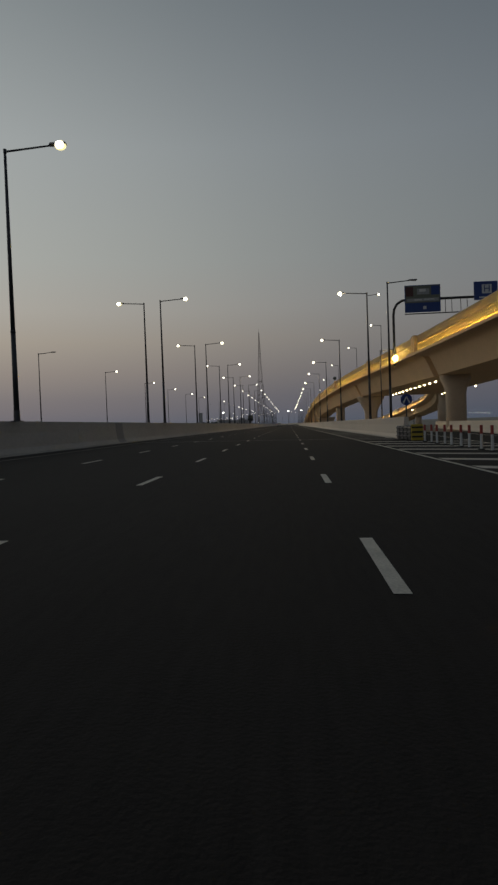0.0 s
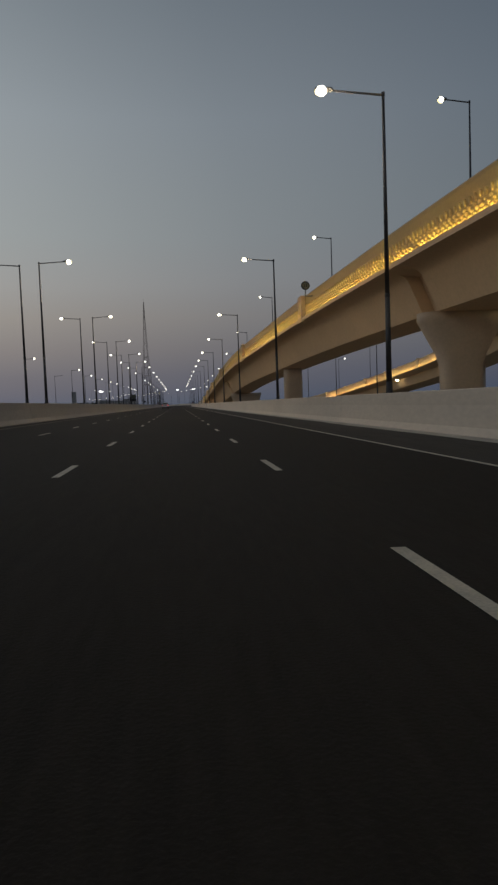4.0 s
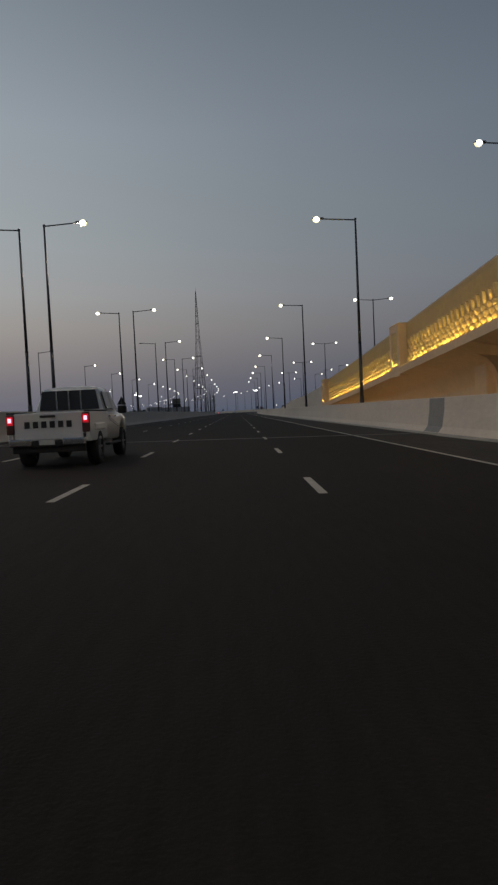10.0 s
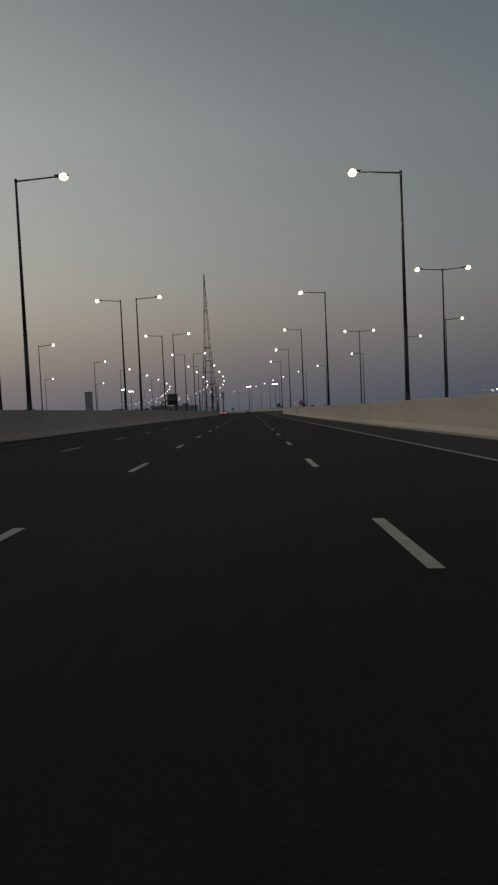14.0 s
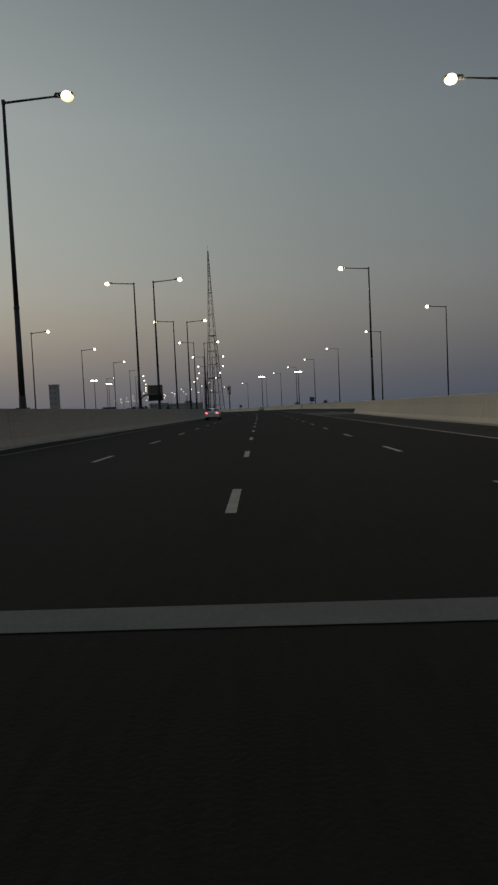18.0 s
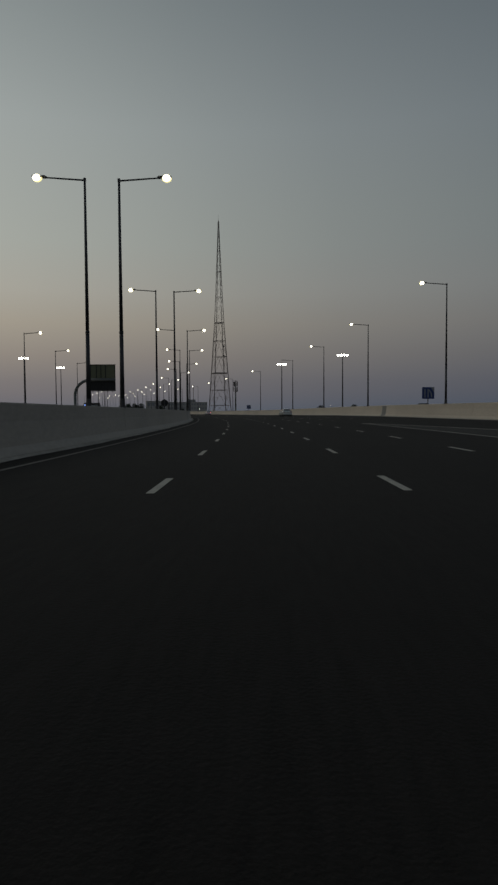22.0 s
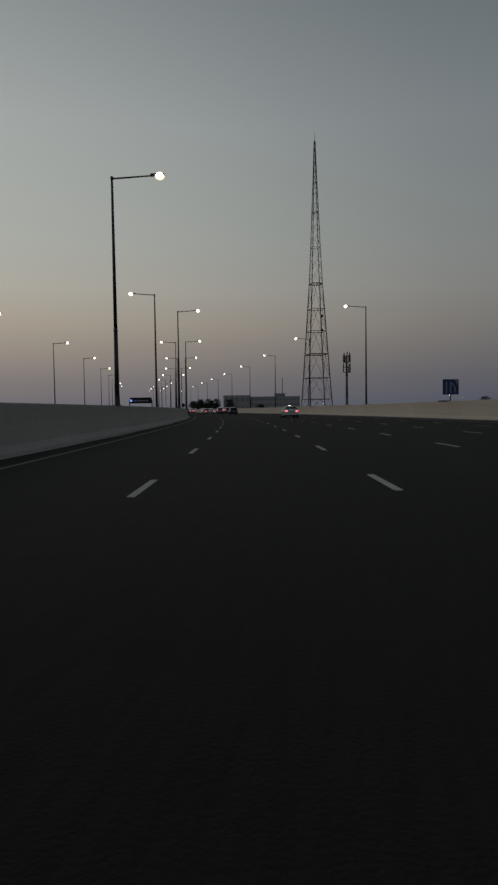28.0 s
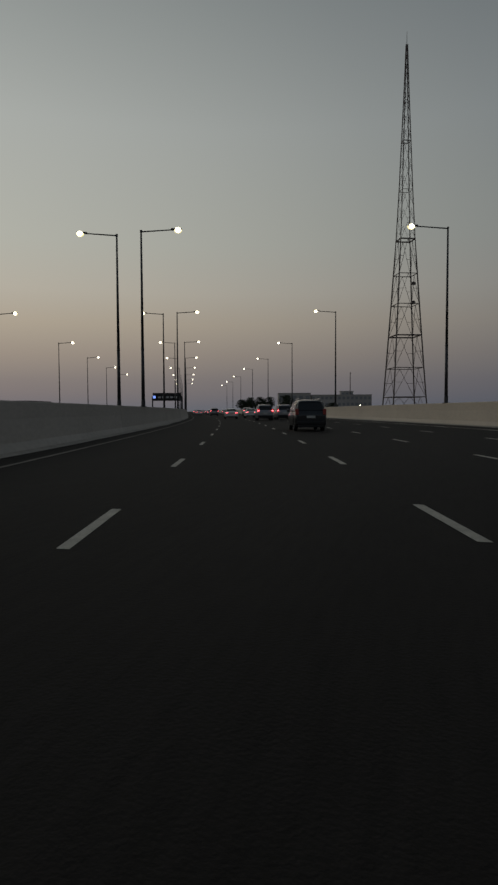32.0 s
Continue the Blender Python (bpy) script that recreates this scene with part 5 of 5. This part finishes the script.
def shell(stations, mat, name, axles=(), arch=0.0, hub=0.0):
    """stations from the tail to the nose: y, z_sill, z_belt, z_top, half_sill, half_belt, half_top; wheel arches are cut from the sill."""
    ys = set(steps(stations[0][0], stations[-1][0], 0.06))
    for c in axles:
        ys |= {c + arch * math.cos(q * math.pi / 12) for q in range(13)}
    ys = sorted(y for y in ys if stations[0][0] <= y <= stations[-1][0])
    cols = [lerp_table([(s[0], s[j]) for s in stations]) for j in range(1, 7)]

    def soft(f, y):
        h = min(0.14, y - ys[0], ys[-1] - y)
        return (f(y - h) + 2 * f(y - h / 2) + 2 * f(y) + 2 * f(y + h / 2) + f(y + h)) / 8
    bm = bmesh.new()
    rings = []
    for y in ys:
        zs, zb, zt, hs, hb, ht = (soft(f, y) for f in cols)
        for c in axles:
            if abs(y - c) < arch:
                zs = max(zs, hub + math.sqrt(arch * arch - (y - c) ** 2))
        k = min(1.0, max(0.0, (zt - zb) / 0.25))
        half = [(hs * 0.93, zs), (hs * 0.985, zs + 0.04), (hb, zs * 0.5 + zb * 0.5), (hb * 0.998, zs * 0.25 + zb * 0.75), (hb * 0.985, zb - 0.05), (hb * 0.95, zb - 0.005), (hb * 0.93, zb + 0.012),
                (ht * 0.5 + hb * 0.45, zb * 0.5 + zt * 0.5), (ht + 0.01, zt - 0.09 * k), (ht * 0.95, zt - 0.035 * k), (ht * 0.8, zt - 0.008 * k), (ht * 0.4, zt + 0.012)]
        pts = [(-x, z) for x, z in half] + [(x, z) for x, z in reversed(half)]
        rings.append([bm.verts.new((x, y, z)) for x, z in pts])
    for a, b in zip(rings, rings[1:]):
        n = len(a)
        for i in range(n):
            bm.faces.new((a[i], a[(i + 1) % n], b[(i + 1) % n], b[i]))
    bm.faces.new(rings[0])
    bm.faces.new(rings[-1][::-1])
    me = bm_mesh(name, bm, mat, False)
    me.polygons.foreach_set("use_smooth", [len(p.vertices) == 4 for p in me.polygons])
    return me


def quad_panel(name, pts, mat, parent, label="", depth=0.015):
    """A thin pane of glass or trim lying on the body."""
    p = [Vector(q) for q in pts]
    nrm = (p[1] - p[0]).cross(p[3] - p[0]).normalized() * depth
    vs = [q + nrm for q in p] + [q - nrm for q in p]
    n = len(p)
    fs = [tuple(range(n)), tuple(range(2 * n - 1, n - 1, -1))] + [(i, i + n, (i + 1) % n + n, (i + 1) % n) for i in range(n)]
    bm = bmesh.new()
    bv = [bm.verts.new(v) for v in vs]
    for f in fs:
        bm.faces.new([bv[i] for i in f])
    return part(name, bm_mesh(name, bm, mat), parent, label)


def block(name, c, s, mat, parent, label="", bevel=0.02):
    bm = bmesh.new()
    box(bm, *c, *s, bevel)
    return part(name, bm_mesh(name, bm, mat), parent, label)


def sedan(label, paint, suv=False, lit=True, group=""):
    top = tagged(new("suv" if suv else "sedan_car"), label, "car", group)
    W = 0.93 if suv else 0.91
    if suv:
        st = [(-2.30, 0.46, 0.86, 0.88, 0.80, 0.84, 0.80), (-2.26, 0.36, 0.98, 1.02, 0.86, 0.90, 0.84), (-2.14, 0.32, 1.06, 1.18, 0.90, W, 0.80), (-1.98, 0.30, 1.08, 1.62, 0.92, W, 0.72), (-1.75, 0.30, 1.09, 1.74, 0.92, W, 0.70),
              (-0.6, 0.28, 1.09, 1.80, 0.92, W, 0.70), (0.30, 0.28, 1.07, 1.74, 0.92, W, 0.69), (1.05, 0.28, 1.05, 1.12, 0.92, W, 0.76), (1.9, 0.30, 0.97, 1.01, 0.90, 0.91, 0.78), (2.18, 0.34, 0.86, 0.90, 0.84, 0.86, 0.74), (2.28, 0.42, 0.72, 0.76, 0.74, 0.76, 0.66)]
    else:
        st = [(-2.30, 0.46, 0.80, 0.82, 0.78, 0.80, 0.74), (-2.25, 0.34, 0.93, 0.97, 0.85, 0.88, 0.80), (-2.12, 0.28, 0.97, 1.04, 0.88, 0.90, 0.80), (-1.72, 0.25, 0.97, 1.06, 0.90, W, 0.77), (-1.02, 0.24, 0.96, 1.38, 0.90, W, 0.61),
              (-0.45, 0.24, 0.95, 1.45, 0.90, W, 0.60), (0.25, 0.24, 0.94, 1.41, 0.90, W, 0.60), (1.05, 0.24, 0.92, 0.98, 0.90, W, 0.74), (1.85, 0.26, 0.84, 0.88, 0.88, 0.89, 0.74), (2.15, 0.30, 0.74, 0.78, 0.82, 0.84, 0.70), (2.28, 0.38, 0.60, 0.64, 0.72, 0.74, 0.62)]
    AX = (-1.38, 1.38)
    part("body", shell(st, paint, "body", AX, 0.40, 0.325), top)
    block("underbody", (0, 0, 0.36), (1.26, 4.1, 0.26), M_TRIM, top)
    if suv:
        quad_panel("rear_window", [(-0.74, -2.165, 1.18), (0.74, -2.165, 1.18), (0.67, -2.015, 1.62), (-0.67, -2.015, 1.62)], M_GLASS, top, depth=0.03)
        quad_panel("windshield", [(-0.76, 1.02, 1.14), (0.76, 1.02, 1.14), (0.64, 0.40, 1.69), (-0.64, 0.40, 1.69)], M_GLASS, top, depth=0.025)
        for s in (-1, 1):
            for ya, yb, yc, yd in ((-1.82, -1.20, -1.20, -1.72), (-1.12, -0.30, -0.30, -1.12), (-0.22, 0.80, 0.36, -0.22)):
                quad_panel("side_window", [(s * 0.872, ya, 1.14), (s * 0.872, yb, 1.13), (s * 0.745, yc, 1.64), (s * 0.745, yd, 1.64)], M_GLASS, top, depth=0.02)
            block("roof_rail", (s * 0.6, -0.7, 1.83), (0.05, 1.9, 0.06), M_SILVER_CAR, top, bevel=0.02)
            block("mirror", (s * 1.02, 0.66, 1.16), (0.2, 0.12, 0.16), paint, top, bevel=0.04)
            block("door_handle", (s * 0.93, -0.32, 0.98), (0.03, 0.18, 0.035), M_TRIM, top, bevel=0.01)
        block("spoiler", (0, -2.04, 1.71), (1.26, 0.24, 0.04), paint, top, bevel=0.015)
        lz, lh, lx, lw = 1.10, 0.34, 0.80, 0.18
    else:
        quad_panel("rear_window", [(-0.68, -1.70, 1.085), (0.68, -1.70, 1.085), (0.55, -1.14, 1.365), (-0.55, -1.14, 1.365)], M_GLASS, top, depth=0.03)
        quad_panel("windshield", [(-0.7, 0.99, 1.01), (0.7, 0.99, 1.01), (0.56, 0.34, 1.375), (-0.56, 0.34, 1.375)], M_GLASS, top, depth=0.025)
        for s in (-1, 1):
            for ya, yb, yc, yd in ((-1.40, -0.42, -0.42, -1.00), (-0.34, 0.82, 0.24, -0.34)):
                quad_panel("side_window", [(s * 0.842, ya, 1.005), (s * 0.842, yb, 0.985), (s * 0.652, yc, 1.34), (s * 0.652, yd, 1.34)], M_GLASS, top, depth=0.022)
            block("mirror", (s * 0.98, 0.66, 1.0), (0.2, 0.11, 0.13), paint, top, bevel=0.04)
            for yy in (-0.5, 0.42):
                block("door_handle", (s * 0.912, yy, 0.84), (0.03, 0.17, 0.03), M_CHROME, top, bevel=0.01)
        block("boot_trim", (0, -2.275, 0.88), (0.72, 0.05, 0.05), M_CHROME, top, "chrome strip above the plate", 0.01)
        lz, lh, lx, lw = 0.85, 0.15, 0.64, 0.36
    for s in (-1, 1):
        lamp = block("tail_light", (s * lx, -2.235, lz), (lw, 0.16, lh), M_TAIL if lit else M_RED, top, "red tail light", 0.03)
        if lit:
            block("bulb", (s * (lx - lw * 0.22), -2.315, lz), (0.10, 0.03, 0.09), M_BRAKE, lamp, bevel=0.012)
            block("bulb", (s * (lx + lw * 0.22), -2.31, lz), (0.09, 0.03, 0.08), M_BRAKE, lamp, bevel=0.012)
        block("headlight", (s * 0.62, 2.10, 0.70 if not suv else 0.84), (0.34, 0.16, 0.14), M_SIGN_WHITE, top)
        block("reflector", (s * 0.66, -2.33, 0.44), (0.16, 0.03, 0.05), M_RED, top, bevel=0.005)
    block("bumper", (0, -2.27, 0.48), (1.66, 0.16, 0.22), M_TRIM if suv else paint, top, bevel=0.06)
    block("lower_valance", (0, -2.27, 0.31), (1.5, 0.12, 0.14), M_TRIM, top, bevel=0.03)
    block("number_plate", (0, -2.325, 0.72 if not suv else 0.82), (0.5, 0.03, 0.13), M_PLATE, top, bevel=0.005)
    add_wheels(top, 1.58, AX, 0.325, CAR_TYRE, CAR_RIM)
    return top


def pickup(label):
    top = tagged(new("pickup_truck"), label, "pickup truck")
    P = M_WHITE_CAR
    st = [(-0.62, 0.52, 1.12, 1.16, 0.86, 0.90, 0.86), (-0.60, 0.50, 1.18, 1.74, 0.88, 0.90, 0.70), (-0.3, 0.48, 1.18, 1.80, 0.88, 0.90, 0.70), (0.5, 0.48, 1.16, 1.78, 0.88, 0.90, 0.70),
          (1.25, 0.48, 1.14, 1.20, 0.88, 0.90, 0.76), (2.0, 0.52, 1.08, 1.12, 0.87, 0.89, 0.76), (2.5, 0.55, 0.94, 0.98, 0.82, 0.84, 0.7)]
    part("cab", shell(st, P, "cab", (1.56,), 0.47, 0.385), top)
    # cargo bed
    bm = bmesh.new()
    box(bm, 0, -1.55, 0.66, 1.5, 1.82, 0.12)
    part("bed_floor", bm_mesh("bed_floor", bm, M_TRIM), top)
    for s in (-1, 1):
        block("bed_side", (s * 0.855, -1.55, 0.86), (0.11, 1.84, 0.64), P, top, bevel=0.03)
        block("wheel_arch", (s * 0.905, -1.5, 0.84), (0.06, 1.06, 0.16), P, top, bevel=0.03)
        block("tail_light", (s * 0.83, -2.50, 0.95), (0.17, 0.08, 0.42), M_SIGN_RED, top, "tall dark red tail light", 0.03)
        block("lit_lens", (s * 0.83, -2.52, 1.03), (0.15, 0.06, 0.2), M_TAIL, top, "lit upper half of the tail light", 0.03)
        block("bulb", (s * 0.83, -2.555, 1.04), (0.07, 0.03, 0.09), M_BRAKE, top, "lit brake bulb", 0.012)
        block("bed_rail", (s * 0.855, -1.55, 1.19), (0.13, 1.86, 0.03), M_TRIM, top, "black bed rail cap", 0.01)
        block("mirror", (s * 1.06, 0.72, 1.22), (0.24, 0.12, 0.2), M_TRIM, top, "black door mirror", 0.04)
        block("headlight", (s * 0.64, 2.42, 0.92), (0.36, 0.16, 0.2), M_SIGN_WHITE, top)
        quad_panel("side_window", [(s * 0.865, -0.40, 1.24), (s * 0.865, 0.28, 1.22), (s * 0.745, 0.22, 1.66), (s * 0.745, -0.36, 1.66)], M_GLASS, top)
        quad_panel("side_window", [(s * 0.865, 0.36, 1.22), (s * 0.865, 1.08, 1.20), (s * 0.745, 0.55, 1.66), (s * 0.745, 0.30, 1.66)], M_GLASS, top)
        for yy in (-0.28, 0.46):
            block("door_handle", (s * 0.905, yy, 1.06), (0.04, 0.18, 0.04), M_CHROME, top, bevel=0.01)
        # the swoosh decal along the doors
        quad_panel("decal", [(s * 0.9, -0.35, 0.98), (s * 0.9, 0.9, 0.78), (s * 0.9, 1.0, 0.82), (s * 0.9, -0.2, 1.04)], M_SILVER_CAR, top, "grey stripe decal", 0.008)
        block("side_step", (s * 0.9, 0.1, 0.40), (0.12, 1.5, 0.06), M_TRIM, top, bevel=0.02)
    gate = block("tailgate", (0, -2.48, 0.89), (1.50, 0.07, 0.58), P, top, "white tailgate", 0.03)
    block("handle", (0, -2.53, 1.10), (0.34, 0.03, 0.05), M_TRIM, gate, bevel=0.01)
    for k in range(6):
        block("emblem_bar", (-0.46 + 0.184 * k, -2.52, 0.93), (0.115, 0.012, 0.14), M_TRIM, gate, bevel=0.0)
    quad_panel("rear_window", [(-0.74, -0.635, 1.24), (0.74, -0.635, 1.24), (0.66, -0.615, 1.70), (-0.66, -0.615, 1.70)], M_GLASS, top)
    for x in (-0.3, 0.0, 0.3):
        block("guard_bar", (x, -0.67, 1.46), (0.03, 0.03, 0.46), M_SILVER_CAR, top, bevel=0)
    quad_panel("windshield", [(-0.76, 1.22, 1.22), (0.76, 1.22, 1.22), (0.66, 0.58, 1.74), (-0.66, 0.58, 1.74)], M_GLASS, top)
    for x, w in ((-0.58, 0.5), (0.58, 0.5)):
        block("chrome_bumper", (x, -2.60, 0.56), (w, 0.16, 0.16), M_CHROME, top, "chrome rear bumper", 0.03)
    block("step_plate", (0, -2.58, 0.52), (0.66, 0.16, 0.12), M_TRIM, top, bevel=0.02)
    block("number_plate", (0, -2.67, 0.56), (0.34, 0.02, 0.10), M_PLATE, top, bevel=0.004)
    block("underrun_bar", (0, -2.5, 0.42), (1.6, 0.1, 0.16), M_TRIM, top, "black valance under the bumper", 0.02)
    block("chassis", (0, -0.6, 0.46), (0.9, 3.8, 0.14), M_TRIM, top)
    bm = bmesh.new()
    tube(bm, (-0.7, -1.5, 0.39), (0.7, -1.5, 0.39), 0.09, 0.09, 8)
    part("axle", bm_mesh("axle", bm, M_TRIM), top)
    add_wheels(top, 1.56, (-1.5, 1.56), 0.385, TRUCK_TYRE, TRUCK_RIM)
    return top


truck = put(pickup("white double-cab pickup truck with lit red tail lights"), -5.27, 289.6)
truck.matrix_basis = truck.matrix_basis @ Matrix.Diagonal((1, 1, 1.05, 1))
put(sedan("white saloon car with red tail lights lit", M_WHITE_CAR), -9.1, 570.5)
suv_b = put(sedan("black estate car driving in the middle lane", M_DARK_CAR, suv=True, lit=False), -2.0, 903.5)
put(sedan("white saloon car with bright brake lights", M_WHITE_CAR), 1.25, 843.4)
put(sedan("white saloon car in the slip lane", M_WHITE_CAR, lit=False), 5.6, 724.0, 0, 1.5)
suv_b.matrix_basis = suv_b.matrix_basis @ Matrix.Diagonal((0.91, 1, 0.94, 1))
# the queue ahead
queue_a = put(sedan("white saloon car in the queue, brake lights on", M_WHITE_CAR, group="cars in the queue"), -5.31, 954)
queue_b = put(sedan("silver estate car in the queue, brake lights on", M_SILVER_CAR, suv=True, group="cars in the queue"), 0.93, 944.5)
for k, (x, y) in enumerate([(-1.9, 939.5), (-1.5, 966), (-9.1, 1028), (-5.6, 1010), (-8.6, 1052), (-5.3, 1046), (1.6, 1003), (-1.8, 1030), (-9.2, 1084), (1.9, 1060), (-5.6, 1102)]):
    put_copy(queue_b if k % 3 == 0 else queue_a, x, y)
put(sedan("bright blue estate car among the queue", M_BLUE_CAR, suv=True, lit=False), 3.2, 960)
# traffic coming the other way
on_a = put(sedan("white car on the oncoming carriageway", M_WHITE_CAR, group="oncoming cars", lit=False), -20, 610, 0, 180)
for x, y in ((-24, 668), (-20, 884), (-24, 930), (-27, 903), (-20, 960), (-24, 1010)):
    put_copy(on_a, x, y, 0, 180)


# ---- far buildings, trees and lights
def far_building(label, x, y, w, d, h, floors, cols, turn=0.0):
    top = tagged(new("far_building"), label, "building")
    top.matrix_basis = Matrix.Translation((x, y, -1.6)) @ pose(0, 0, 0, 0, 0, turn)
    block("wall", (0, 0, h / 2), (w, d, h), M_BUILDING, top, bevel=0.05)
    block("roof_edge", (0, 0, h + 0.25), (w + 0.6, d + 0.6, 0.5), M_BUILDING, top, bevel=0.05)
    for fl in range(floors):
        for c in range(cols):
            block("window", (-w / 2 + (c + 0.5) * w / cols, -d / 2 - 0.02, (fl + 0.55) * h / floors), (w / cols * 0.6, 0.08, h / floors * 0.45), M_DARKWIN, top, bevel=0)
    return top


far_building("dark grey hall with a flat roof beyond the road", -142.5, 1365, 25, 20, 16.0, 2, 5, 15)
far_building("long low grey depot building beyond the road", -107.5, 1377, 47, 22, 14.6, 3, 14, 15)
far_building("square grey roof house of the depot", -104, 1392, 10, 8, 18.0, 4, 3, 15)
far_building("slim grey tower block far away", -120, 852, 4.6, 4.6, 21.2, 7, 2, 0)
bm = bmesh.new()
tube(bm, (0, 0, 0), (0, 0, 31.5), 0.5, 0.25, 8)
lm = tagged(new("slim_mast"), "thin grey mast with a small dark head", "mast")
lm.matrix_basis = Matrix.Translation((-98.6, 1371.0, -1.6))
part("pole", bm_mesh("pole", bm, M_TOWER), lm)
bm = bmesh.new()
tube(bm, (0, 0, 31.4), (0, 0, 32.6), 0.45, 0.3, 8)
part("mast_head", bm_mesh("mast_head", bm, M_TOWER), lm)

rng = random.Random(5)


def tree_meshes(h, r, seed):
    rg = random.Random(seed)
    bm = bmesh.new()
    tube(bm, (0, 0, 0), (0.1, 0.05, h * 0.55), 0.22, 0.12, 7)
    for k in range(6):
        q = k * 1.05 + rg.random()
        tube(bm, (0.05, 0, h * (0.32 + 0.04 * k)), (r * 0.6 * math.cos(q), r * 0.6 * math.sin(q), h * (0.58 + 0.05 * k)), 0.09, 0.03, 5)
    trunk = bm_mesh("trunk", bm, M_BARK)
    vs, fs = [], []
    for k in range(900):
        q, u = rg.random() * 6.283, rg.random() ** 0.5
        zz = h * (0.42 + 0.58 * rg.random())
        e = math.sqrt(max(0.05, 1 - ((zz / h - 0.68) / 0.36) ** 2)) * r * (0.75 + 0.35 * math.sin(3 * q + zz))
        c = Vector((math.cos(q) * e * u, math.sin(q) * e * u, zz))
        s = 0.16 + 0.2 * rg.random()
        a = Vector((rg.uniform(-1, 1), rg.uniform(-1, 1), rg.uniform(-1, 1))).normalized() * s
        b = a.orthogonal().normalized() * s * 0.6
        n = len(vs)
        vs += [c - a, c + b, c + a, c - b]
        fs.append((n, n + 1, n + 2, n + 3))
    return trunk, mesh_of("crown", vs, fs, M_LEAF)


TREES = [tree_meshes(6.5, 3.2, 1), tree_meshes(5.5, 2.6, 2), tree_meshes(7.5, 3.4, 3)]
spots = [(-181 + 3.2 * k + rng.uniform(-1, 1), 1345 + rng.uniform(-6, 6)) for k in range(9)]
spots += [(113, 470), (117.5, 474), (122, 472), (126, 477), (-72, 1080), (-90, 1090), (-140, 860), (-133, 870), (60, 1100), (72, 1120), (85, 1110), (30, 1050), (110, 1180)]
for k, (x, y) in enumerate(spots):
    t = tagged(new("tree"), "dark bushy roadside tree in the dusk", "tree", "far trees")
    t.matrix_basis = Matrix.Translation((x, y, -1.62)) @ pose(0, 0, 0, 0, 0, k * 47) @ Matrix.Diagonal(((1.5, 1.5, 1.75, 1) if k < 13 else (1, 1, 0.9 + 0.2 * rng.random(), 1)))
    part("trunk", TREES[k % 3][0], t)
    part("crown", TREES[k % 3][1], t)

# parked lorries beyond the oncoming carriageway
for x, y in ((-36, 950), (-38, 925), (-40, 1010)):
    lo = tagged(new("parked_lorry"), "dark parked lorry showing above the wall", "lorry")
    lo.matrix_basis = Matrix.Translation((x + bend(y), y, -1.6 + 1.0)) @ pose(0, 0, 0, 0, 0, 14)
    block("trailer", (0, 0, 2.0), (2.5, 9.0, 2.6), M_TOWER, lo, bevel=0.05)
    block("cab", (0, 5.6, 1.6), (2.4, 2.0, 2.6), M_SILVER_CAR, lo, bevel=0.12)
    block("chassis", (0, 0.8, 0.6), (1.2, 11, 0.3), M_TRIM, lo)
    add_wheels(lo, 2.2, (-3.2, -2.0, 5.6), 0.5, TRUCK_TYRE, TRUCK_RIM)

# lamps of the town on the horizon, each a small lantern on a short post
vs, fs = [], []
for k in range(36):
    ang = rng.uniform(-0.55, 0.85)
    d = rng.uniform(900, 2200)
    c = Vector((d * math.sin(ang) * 1.1, 300 + d * math.cos(ang), rng.uniform(2, 11)))
    s = rng.uniform(0.25, 0.6) * d / 1500
    n = len(vs)
    vs += [c + Vector(q) * s for q in ((1, 0, 0), (-1, 0, 0), (0, 1, 0), (0, -1, 0), (0, 0, 1), (0, 0, -1))]
    fs += [(n, n + 2, n + 4), (n + 2, n + 1, n + 4), (n + 1, n + 3, n + 4), (n + 3, n, n + 4), (n + 2, n, n + 5), (n + 1, n + 2, n + 5), (n + 3, n + 1, n + 5), (n, n + 3, n + 5)]
for k in range(19):
    u = rng.uniform(0.0, 1.0)
    c = Vector((215 + 88 * u, 976 - 8 * u, 10.8 - 3.6 * u + rng.uniform(-0.6, 0.6)))
    s = rng.uniform(0.14, 0.4)
    n = len(vs)
    vs += [c + Vector(q) * s for q in ((1, 0, 0), (-1, 0, 0), (0, 1, 0), (0, -1, 0), (0, 0, 1), (0, 0, -1))]
    fs += [(n, n + 2, n + 4), (n + 2, n + 1, n + 4), (n + 1, n + 3, n + 4), (n + 3, n, n + 4), (n + 2, n, n + 5), (n + 1, n + 2, n + 5), (n + 3, n + 1, n + 5), (n, n + 3, n + 5)]
tagged(new("town_lights", mesh_of("town_lights", vs, fs, M_FARLIGHT)), "tiny lights of the town along the horizon", "lights", kind="stuff")

# sign gantry over the oncoming carriageway far ahead
fg = tagged(new("far_sign_gantry"), "dark sign gantry with white lettering and a small blue light", "road sign")
fg.matrix_basis = Matrix.Translation((-160, 1148, -1.6)) @ pose(0, 0, 0, 0, 0, 16)
for x in (-7.0, 7.0):
    block("post", (x, 0, 4.8), (0.5, 0.5, 9.6), M_SIGN_DARK, fg)
block("beam", (0, 0, 9.4), (14.6, 0.6, 0.6), M_SIGN_DARK, fg)
block("sign_panel", (0, -0.5, 9.5), (13.6, 0.25, 3.7), M_SIGN_DARK, fg)
block("lit_panel", (-6.0, -0.66, 9.4), (1.2, 0.1, 1.2), M_BLUELIT, fg, "small blue glowing panel")
for k in range(5):
    block("legend_bar", (-3.6 + 1.9 * k, -0.66, 9.3), (1.3, 0.08, 0.8), M_SIGN_WHITE, fg, bevel=0)
